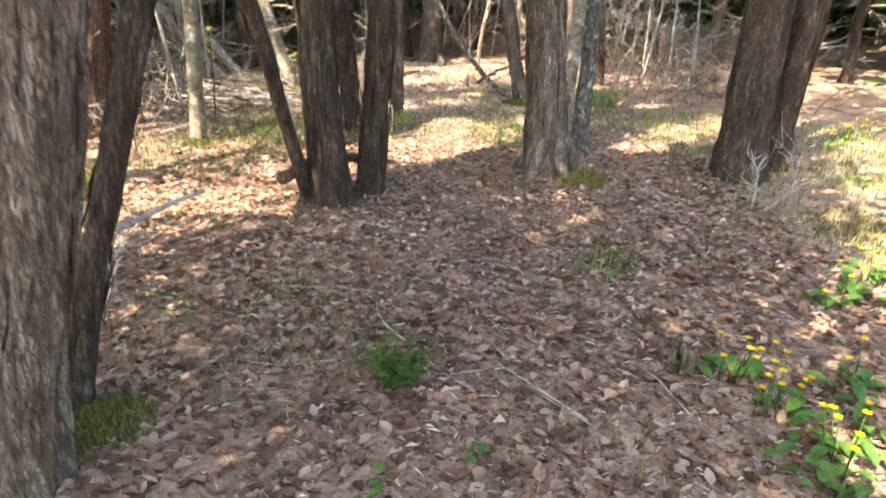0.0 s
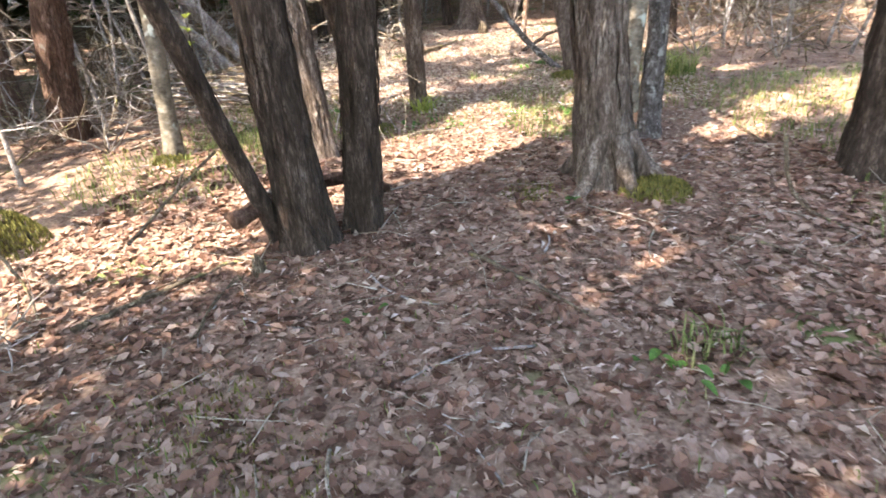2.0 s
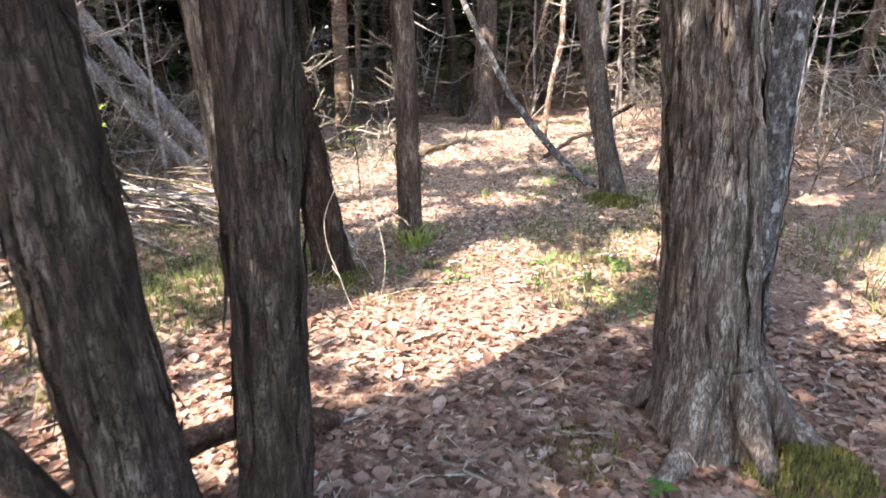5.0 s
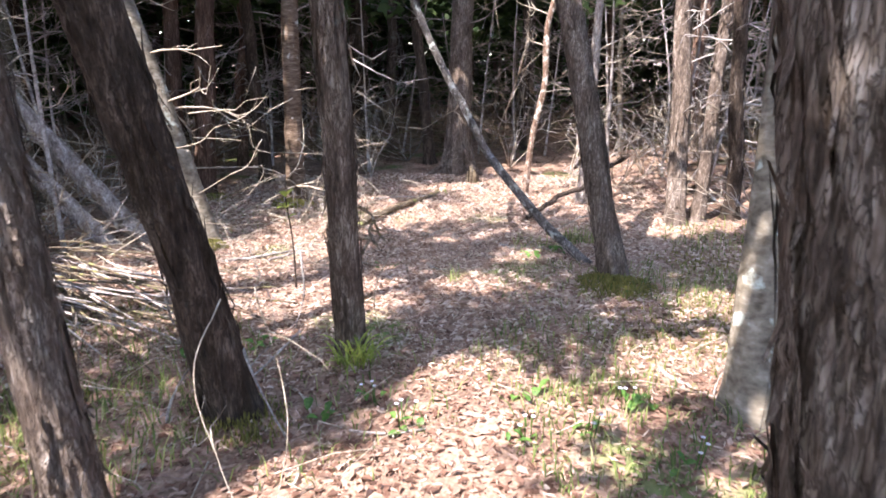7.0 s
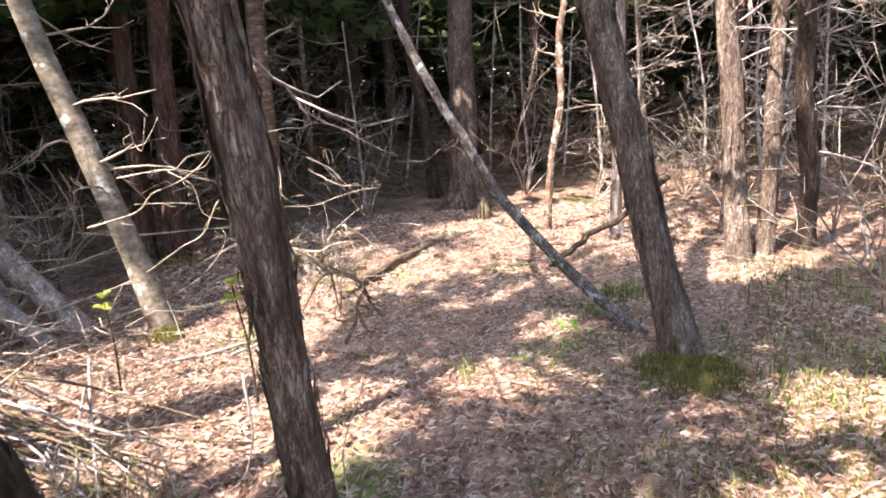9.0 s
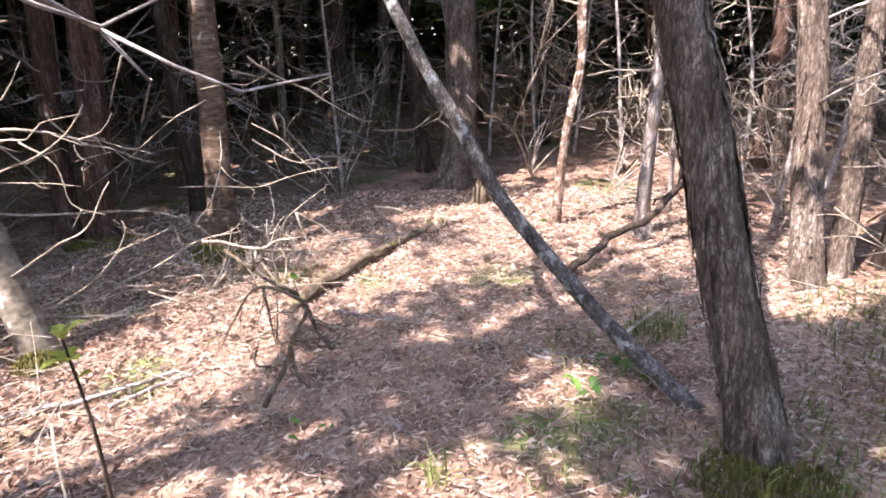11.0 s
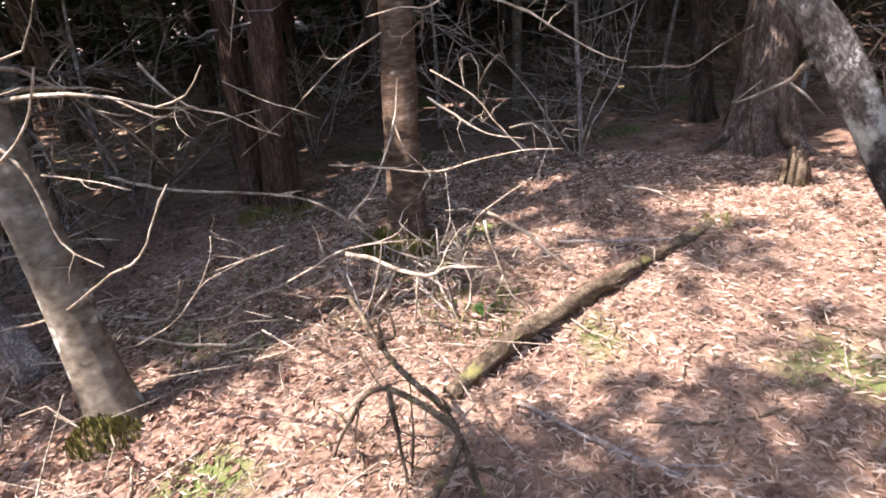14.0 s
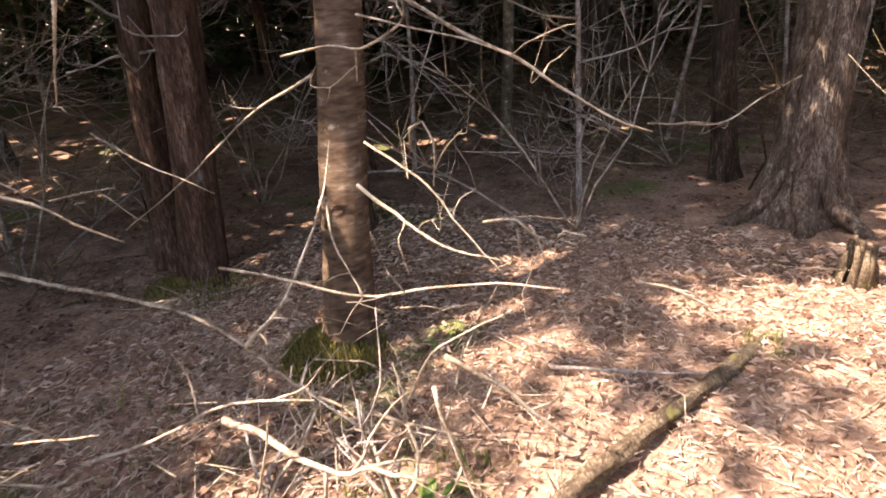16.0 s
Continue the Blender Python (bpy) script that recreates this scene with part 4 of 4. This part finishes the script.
# ---- litter ----
def litter(name, mat, label, category, places, size, narrow, seed, lift=0.012, tilt=0.35, broad=False):
    """Loose leaves or needles scattered on the ground, each slightly bent."""
    rs = np.random.RandomState(seed)
    verts, faces = [], []
    for x0, x1, y0, y1, count in places:
        for x, y, a, k, t1, t2, lf in zip(rs.uniform(x0, x1, count), rs.uniform(y0, y1, count), rs.uniform(0, 6.283, count), rs.uniform(0.55, 1.35, count) * size,
                                          rs.normal(0, tilt, count), rs.normal(0, tilt, count), rs.uniform(0.003, lift, count)):
            z = ground_height(x, y) + lf
            c, s = math.cos(a), math.sin(a)
            w = k * narrow
            o = len(verts)
            h = abs(t1) * k * 0.5
            if broad:
                # stalk, two shoulders, two flanks and tip, folded along the midrib and curled up at one end
                o = len(verts)
                for along, side, rise in ((-0.5, 0, 0.0), (-0.15, 0.5, 0.5), (0.22, 0.36, 0.75), (0.5, 0.06, 1.0), (0.2, -0.42, 0.6), (-0.2, -0.46, 0.35), (0.04, 0.0, 0.1)):
                    px, py = along * k, side * w * (1 + 0.5 * t2)
                    verts.append((x + c * px - s * py, y + s * px + c * py, z + rise * abs(t1) * k * 0.45 + abs(side) * max(0.0, t2) * w * 0.9))
                faces += [(o + i, o + (i + 1) % 6, o + 6) for i in range(6)]
                continue
            verts += [(x - c * k / 2, y - s * k / 2, z), (x - s * w / 2, y + c * w / 2, z + h + t2 * w * 0.4), (x + c * k / 2, y + s * k / 2, z + abs(t2) * k * 0.35), (x + s * w / 2, y - c * w / 2, z + h * 0.3 + abs(t1) * w * 0.3)]
            faces += [(o, o + 3, o + 2), (o, o + 2, o + 1)]
    tagged(part(name, verts, faces, mat, smooth=False), label, category, kind="stuff")


litter("leaf_litter", LEAFLITTER, "dry pinkish-brown fallen leaves", "leaves", [(-5, 5, -1, 7, 14000), (-4, -1.6, 6, 12, 7000), (-1.6, 2, 6, 8.3, 4500), (2, 4, 6, 13, 4000), (-7, 6, 11.5, 18, 20000)], 0.042, 0.55, 1)
litter("broad_leaf_litter", LEAFLITTER, "broad curled brown fallen leaves", "leaves", [(-2.4, 2.4, 0.6, 6.0, 20000)], 0.052, 0.62, 11, 0.014, 0.5, True)
litter("leaf_crumbs", LEAFLITTER, "crumbled brown leaf fragments", "leaves", [(-3.5, 2.5, 7.5, 12.8, 13000), (-2.2, 2.2, 0.6, 7.5, 26000)], 0.02, 0.6, 7, 0.010)
litter("needle_litter", NEEDLE, "fine straw-coloured needles and bark shreds", "needles", [(-3.2, 2.2, 7.0, 12.8, 85000), (-2.5, 2.5, 1, 7, 12000)], 0.042, 0.09, 2, 0.014, 0.5)


def grass(spots, seed=5):
    rnd = random.Random(seed)
    verts, faces = [], []
    for cx, cy, r, count, h in spots:
        for _ in range(int(count * 1.3)):
            a, q = rnd.uniform(0, 6.283), r * math.sqrt(rnd.random())
            x, y = cx + q * math.cos(a), cy + q * math.sin(a)
            z, k = ground_height(x, y) - 0.005, h * rnd.uniform(0.4, 1.2)
            d = Vector((rnd.gauss(0, 0.5), rnd.gauss(0, 0.5), 0))
            s = Vector((-d.y, d.x, 0)).normalized() * (0.0022 + 0.012 * h)
            p = Vector((x, y, z))
            o = len(verts)
            m, t = p + d * k * 0.35 + Vector((0, 0, k * 0.62)), p + d * k + Vector((0, 0, k * rnd.uniform(0.6, 0.95)))
            verts += [p - s, p + s, m + s * 0.8, m - s * 0.8, t]
            faces += [(o, o + 1, o + 2, o + 3), (o + 3, o + 2, o + 4)]
    tagged(part("grass", verts, faces, GRASS, smooth=False), "sparse bright green and straw grass", "grass", kind="stuff")


grass([(-2.2, 5.6, 0.8, 700, 0.10), (-1.6, 6.3, 0.6, 500, 0.12), (0.75, 6.5, 0.5, 400, 0.10), (0.55, 7.2, 0.5, 320, 0.10), (1.9, 7.6, 0.9, 500, 0.09),
       (2.0, 8.1, 0.18, 180, 0.26), (1.35, 8.4, 0.5, 380, 0.10), (3.4, 6.6, 1.5, 1800, 0.12), (3.2, 4.2, 1.2, 900, 0.10), (1.0, 3.35, 0.14, 40, 0.16), (-0.6, 6.8, 0.7, 300, 0.08),
       (-1.9, 6.9, 0.9, 900, 0.10), (0.55, 9.3, 0.25, 60, 0.12), (0.9, 9.6, 0.15, 90, 0.14), (2.2, 9.6, 0.6, 300, 0.12), (-0.1, 8.35, 0.05, 18, 0.14), (-1.3, 10.4, 0.25, 80, 0.10), (-2.3, 10.2, 0.6, 100, 0.08),
       (-0.6, 3.1, 1.2, 200, 0.05), (0.8, 2.4, 0.8, 120, 0.08), (-1.1, 2.6, 0.5, 140, 0.07), (-0.45, 11.6, 0.1, 50, 0.07), (0.6, 8.3, 0.5, 250, 0.07)])


def moss(spots, seed=8):
    rnd = random.Random(seed)
    verts, faces = [], []
    for cx, cy, r, count, h0 in spots:
        for _ in range(count):
            a, q = rnd.uniform(0, 6.283), r * rnd.random() ** 0.6
            x, y = cx + q * math.cos(a), cy + q * math.sin(a)
            z = ground_height(x, y) + h0 * max(0.0, 1 - (q / r) ** 2)
            o, k = len(verts), rnd.uniform(0.006, 0.016)
            p, u = Vector((x, y, z)), Vector((rnd.gauss(0, 1), rnd.gauss(0, 1), rnd.gauss(0, 0.4))).normalized() * k
            verts += [p - u * 0.6 - Vector((0, 0, 0.02)), p + u * 0.6 - Vector((0, 0, 0.005)), p + u * 0.3 + Vector((0, 0, k * 1.6))]
            faces += [(o, o + 1, o + 2)]
    tagged(part("moss", verts, faces, MOSS, smooth=False), "olive green moss cushions at trunk feet", "moss", kind="stuff")


moss([(-2.65, 4.35, 0.26, 2400, 0.22), (-0.90, 6.55, 0.22, 700, 0.05), (1.12, 4.92, 0.22, 2200, 0.07), (0.98, 8.30, 0.28, 2200, 0.05), (-2.06, 10.97, 0.24, 3600, 0.08), (-2.19, 9.19, 0.13, 900, 0.07), (-2.36, 5.85, 0.16, 1000, 0.06), (-1.25, 1.85, 0.2, 1200, 0.05),
      (1.7, 7.7, 0.6, 2200, 0.015), (1.1, 7.5, 0.45, 1200, 0.012), (0.4, 5.0, 0.2, 500, 0.012), (-0.5, 2.5, 0.45, 900, 0.010), (-0.8, 3.0, 0.3, 500, 0.010), (2.9, 4.0, 0.5, 1200, 0.02), (-3.2, 11.25, 0.3, 1200, 0.06), (1.8, 8.9, 0.5, 1200, 0.012)])


# ---- plants ----
def leaf_blade(rnd, root_at, way, length, width, curl=0.3):
    """One broad leaf on its stalk, as a bent grid."""
    verts, faces = [], []
    d = Vector(way).normalized()
    e = d.cross(Vector((0, 0, 1))).normalized()
    for i in range(6):
        t = i / 5
        c = Vector(root_at) + d * length * t + Vector((0, 0, curl * length * (t - 1.6 * t * t)))
        w = width * 0.5 * math.sin(math.pi * min(1.0, 0.06 + 0.94 * t)) ** 0.8
        verts += [c - e * w + Vector((0, 0, w * 0.35)), c, c + e * w + Vector((0, 0, w * 0.35))]
    for i in range(5):
        o = i * 3
        faces += [(o, o + 1, o + 4, o + 3), (o + 1, o + 2, o + 5, o + 4)]
    return verts, faces


def flower_head(rnd, at, r):
    verts, faces = [], []
    for k in range(6):
        a = k * 1.047 + rnd.random() * 0.2
        d = Vector((math.cos(a), math.sin(a), 0.35))
        e = Vector((-math.sin(a), math.cos(a), 0))
        o = len(verts)
        verts += [Vector(at), Vector(at) + d * r * 0.6 + e * r * 0.35, Vector(at) + d * r, Vector(at) + d * r * 0.6 - e * r * 0.35]
        faces.append((o, o + 1, o + 2, o + 3))
    return verts, faces


def plant(at, leaves, flowers, size, label, mat=FRESH, petal=PETAL, seed=1, name="flowering_plant", h=0.16, flower_r=0.018):
    rnd = random.Random(seed)
    root = thing(name, (at[0], at[1], ground_height(*at)), label, "plant", "low plants" if not flowers else "flowering plants")
    for _ in range(leaves):
        a = rnd.uniform(0, 6.283)
        o = Vector((rnd.gauss(0, 0.5), rnd.gauss(0, 0.5), 0)) * size + Vector((0, 0, rnd.uniform(0.0, 0.4) * h))
        v, f = leaf_blade(rnd, o, (math.cos(a), math.sin(a), rnd.uniform(0.2, 0.9)), size * rnd.uniform(0.5, 0.95), size * rnd.uniform(0.3, 0.5))
        part("leaf", v, f, mat, root)
    for _ in range(flowers):
        p = Vector((rnd.gauss(0, 0.6) * size, rnd.gauss(0, 0.6) * size, h * rnd.uniform(0.8, 1.3)))
        v, f = tube([Vector((p.x * 0.6, p.y * 0.6, 0)), p * 0.9, p], (0.003, 0.002), 4)
        stem = part("stem", v, f, mat, root)
        v, f = flower_head(rnd, p, flower_r)
        part("flower", v, f, petal, stem, "yellow cupped flower" if petal is PETAL else "pale tiny flower")
    return root


for i, (x, y, lv, fl) in enumerate([(1.20, 2.25, 7, 4), (1.34, 2.02, 9, 5), (1.42, 1.72, 12, 3), (1.62, 1.85, 10, 2), (1.26, 1.62, 8, 0), (2.22, 3.06, 11, 3), (2.45, 3.2, 9, 3), (2.05, 2.9, 7, 1), (4.4, 6.8, 8, 6), (4.8, 7.1, 8, 6), (1.75, 2.2, 9, 1), (3.9, 6.3, 8, 3)]):
    plant((x, y), lv + 3, fl * 2, 0.135, "marsh plant with yellow flowers and broad green leaves" if fl else "broad-leaved green plant on leaf litter", seed=i + 2)
for i, (x, y, lv) in enumerate([(0.85, 3.3, 5), (0.95, 3.15, 4), (0.15, 1.75, 5), (-0.22, 1.55, 4), (-0.35, 3.6, 3), (0.62, 4.75, 5), (-1.05, 7.3, 9), (-1.35, 7.15, 9), (-1.2, 6.9, 8), (-0.55, 6.6, 6), (0.45, 8.95, 5), (0.65, 9.15, 6), (-1.3, 10.42, 5), (0.42, 11.55, 3), (-0.6, 8.6, 4), (0.35, 6.85, 5), (0.8, 6.75, 5)]):
    plant((x, y), lv, 0, 0.09, "small green seedling in the litter", seed=i + 40, name="seedling", h=0.08)
for i, (x, y) in enumerate([(0.55, 6.55), (0.75, 6.75), (0.9, 6.35), (-0.35, 6.75), (-0.2, 6.55), (0.3, 6.45)]):
    plant((x, y), 5, 3, 0.07, "small violet plant with pale flowers", seed=i + 70, petal=WHITE, h=0.10, flower_r=0.011)


def feathery_tuft(at):
    """A dense tuft of feathery green fronds."""
    rnd = random.Random(4)
    root = thing("feathery_tuft", (at[0], at[1], ground_height(*at)), "fresh green feathery tuft on brown litter", "plant")
    for _ in range(44):
        a, t = rnd.uniform(0, 6.283), rnd.uniform(0.3, 1.0)
        shapes = []
        d = Vector((math.cos(a) * t, math.sin(a) * t, rnd.uniform(0.5, 1.1))).normalized()
        tip = d * rnd.uniform(0.15, 0.25)
        shapes.append(tube([Vector((0, 0, 0)), tip * 0.6, tip], (0.0016, 0.001), 3))
        for k in range(14):
            p = tip * (0.2 + 0.8 * k / 14)
            q = p + Vector((rnd.gauss(0, 1), rnd.gauss(0, 1), rnd.gauss(0.3, 0.5))).normalized() * 0.04
            shapes.append(tube([p, q], (0.003, 0.0015), 3))
        v, f = join(shapes)
        part("frond", v, f, FRESH, root)


feathery_tuft((-0.17, 2.13))


def grass_tuft(at, blades, height, seed):
    """A loose tuft of long arching lime-green blades."""
    rnd = random.Random(seed)
    root = thing("grass_tuft", (at[0], at[1], ground_height(*at)), "yellow-green tuft of long grass at a trunk's foot", "grass tuft")
    for _ in range(blades):
        a, t = rnd.uniform(0, 6.283), rnd.random()
        o = Vector((rnd.gauss(0, 0.05), rnd.gauss(0, 0.05), -0.01))
        v, f = leaf_blade(rnd, o, (math.cos(a), math.sin(a), rnd.uniform(0.8, 2.6)), height * rnd.uniform(0.5, 1.15), 0.008 + 0.006 * t, 0.45)
        part("blade", v, f, LIME if t > 0.3 else GRASS, root)


grass_tuft((-0.52, 7.10), 80, 0.24, 6)
grass_tuft((1.95, 8.20), 50, 0.32, 7)


def sapling(at, height, mat, leaves, lean, label):
    rnd = random.Random(int(at[0] * 100) + 500)
    root = thing("sapling", (at[0], at[1], ground_height(*at)), label, "sapling")
    top = Vector((lean[0] * height, lean[1] * height, height))
    v, f = tube(spline([Vector((0, 0, -0.02)), top * 0.5 + Vector((0.015, 0, 0)), top], 0.05), (0.008, 0.004), 6, 0.3)
    part("stem", v, f, DARK, root)
    for k in range(leaves):
        a = k * 2.4
        v, f = leaf_blade(rnd, top * (1 - 0.06 * (k // 4) * 2), (math.cos(a), math.sin(a), rnd.uniform(0.3, 1.3)), rnd.uniform(0.06, 0.10), 0.04)
        part("leaf", v, f, mat, root)


sapling((-1.16, 8.19), 0.62, LIME, 9, (-0.05, 0.02), "young sapling with lime-green new leaves")
sapling((-2.0, 8.35), 0.55, LIME, 8, (0.05, 0.0), "young sapling with yellow-green leaves by brush")
sapling((-2.55, 6.9), 0.95, LIME, 10, (0.05, 0.0), "young sapling with lime-green leaves in the wood")


# ---- the wood around ----
def wood_tree(seed, mat, r, height, clumps, label):
    """A tree of the wood with many dead limbs below a low crown; built at the origin, and copied."""
    rnd = random.Random(seed)
    root = thing("forest_tree", (0, 0, 0), label, "tree", "trees of the wood")
    v, f, axis, radius = trunk_mesh((rnd.gauss(0, 0.04), rnd.gauss(0, 0.04)), r, 0.02, height, 16, 0.10, 0.4, seed * 0.37, 0, fine=0.15, kinks=0.06)
    part("trunk", v, f, mat, root)
    for i in range(14):
        z, a = 0.35 + 3.0 * (i + rnd.random()) / 14, rnd.uniform(0, 6.283)
        way = Vector((math.cos(a), math.sin(a), rnd.uniform(-0.25, 0.35)))
        v, f = dead_limb(rnd, axis(z), way, rnd.uniform(0.7, 1.7), 0.011, 0.2, 11)
        part("dead_limb", v, f, GREYTWIG, root)
    centres = []
    for _ in range(clumps):
        t = rnd.random()
        z, a = 3.0 + (height - 3.0) * t, rnd.uniform(0, 6.283)
        q = (0.5 + 1.5 * math.sqrt(rnd.random())) * (1.0 - 0.7 * t)
        centres.append(axis(z) + Vector((q * math.cos(a), q * math.sin(a), -0.1)))
    v, f = sprays(rnd, centres, 15, 0.38, 0.30, False)
    part("crown", v, f, FOLIAGE, root, smooth=False)
    return root


def the_wood():
    rnd = random.Random(77)
    kinds = [wood_tree(3, DARK, 0.10, 9, 82, "dark forest cedar with bare lower limbs"), wood_tree(5, CEDAR, 0.12, 10, 90, "grey forest cedar with bare lower limbs"),
             wood_tree(8, RED, 0.08, 8, 74, "reddish forest cedar with bare lower limbs"), wood_tree(11, SMOOTH, 0.065, 7.5, 66, "slim pale forest tree with bare lower limbs")]
    taken = [(-0.36, 13.16), (-2.05, 11.06), (-3.25, 11.35), (-2.28, 15.41), (-0.82, 13.93), (1.9, 10.27), (2.49, 10.51), (2.5, 5.15), (-3.69, 6.6), (-2.36, 5.91)]
    used = [False] * 4
    made = 0
    s = SUN_WAY / -SUN_WAY.z
    for _ in range(6000):
        if made >= 200:
            break
        x, y = rnd.uniform(-17, 17), rnd.uniform(-9, 33)
        inner = -4.6 < x < (4.6 if y > 8.0 else 6.2) and -2.5 < y < 12.2 or (abs(x) < 1.3 and y < 14)
        if inner or y < 1.0 or (-6.2 < x < -4.5 and 5.0 < y < 8.6) or min((x - a) ** 2 + (y - b) ** 2 for a, b in taken) < (1.0 if y > 11 else 1.5):
            continue
        shade = [(x + s.x * h, y + s.y * h) for h in (3.0, 5.0, 7.0)]
        if any(-3.2 < a < 3.8 and 3.0 < b < 14.0 and max(1.35 - math.hypot((a - cx) / (rx + 0.7), (b - cy) / (ry + 0.7)) for cx, cy, rx, ry in GAPS) > 0.55 for a, b in shade):
            continue
        k = rnd.randrange(4)
        sc = rnd.uniform(0.75, 1.3)
        m = Matrix.Translation((x, y, ground_height(x, y) - 0.02)) @ Matrix.Rotation(rnd.uniform(0, 6.283), 4, "Z") @ Matrix.Diagonal((sc, sc, sc * rnd.uniform(0.9, 1.15), 1))
        if used[k]:
            copy_thing(kinds[k], m)
        else:
            kinds[k].matrix_basis = m
            used[k] = True
            bpy.context.view_layer.update()
        taken.append((x, y))
        made += 1


the_wood()


def far_woods():
    """The dense green wood beyond, all round."""
    rnd = random.Random(9)
    centres = []
    for _ in range(3400):
        a = rnd.uniform(0, 6.283)
        q = rnd.uniform(13 if math.sin(a) > 0.25 else 21, 34)
        centres.append(Vector((q * math.cos(a), 10 + q * math.sin(a), rnd.uniform(0.2, 11))))
    for _ in range(4200):
        a, q = rnd.uniform(-0.35, 3.6), rnd.uniform(17, 33)
        centres.append(Vector((q * math.cos(a), 10 + q * math.sin(a), rnd.uniform(0.2, 5.5))))
    # high canopy added over the left wood to block skylight and darken it
    for _ in range(800):
        centres.append(Vector((rnd.uniform(-15, -4), rnd.uniform(12.5, 25), rnd.uniform(4.5, 9))))
    under = []
    for _ in range(160):
        a, q = rnd.uniform(0.2, 2.95), rnd.uniform(11, 24)
        under.append(Vector((q * math.cos(a), 10 + q * math.sin(a), rnd.uniform(0.1, 2.6))))
    v, f = sprays(rnd, under, 16, 0.34, 0.35, False, 0.7)
    tagged(part("undergrowth", v, f, FOLIAGE, smooth=False), "dim low green growth under the trees", "undergrowth", kind="stuff")
    v, f = sprays(rnd, centres, 11, 0.75, 0.8, False, 0.8)
    tagged(part("far_woods", v, f, FOLIAGE, smooth=False), "dense dark green cedar wood", "woods", kind="stuff")


far_woods()
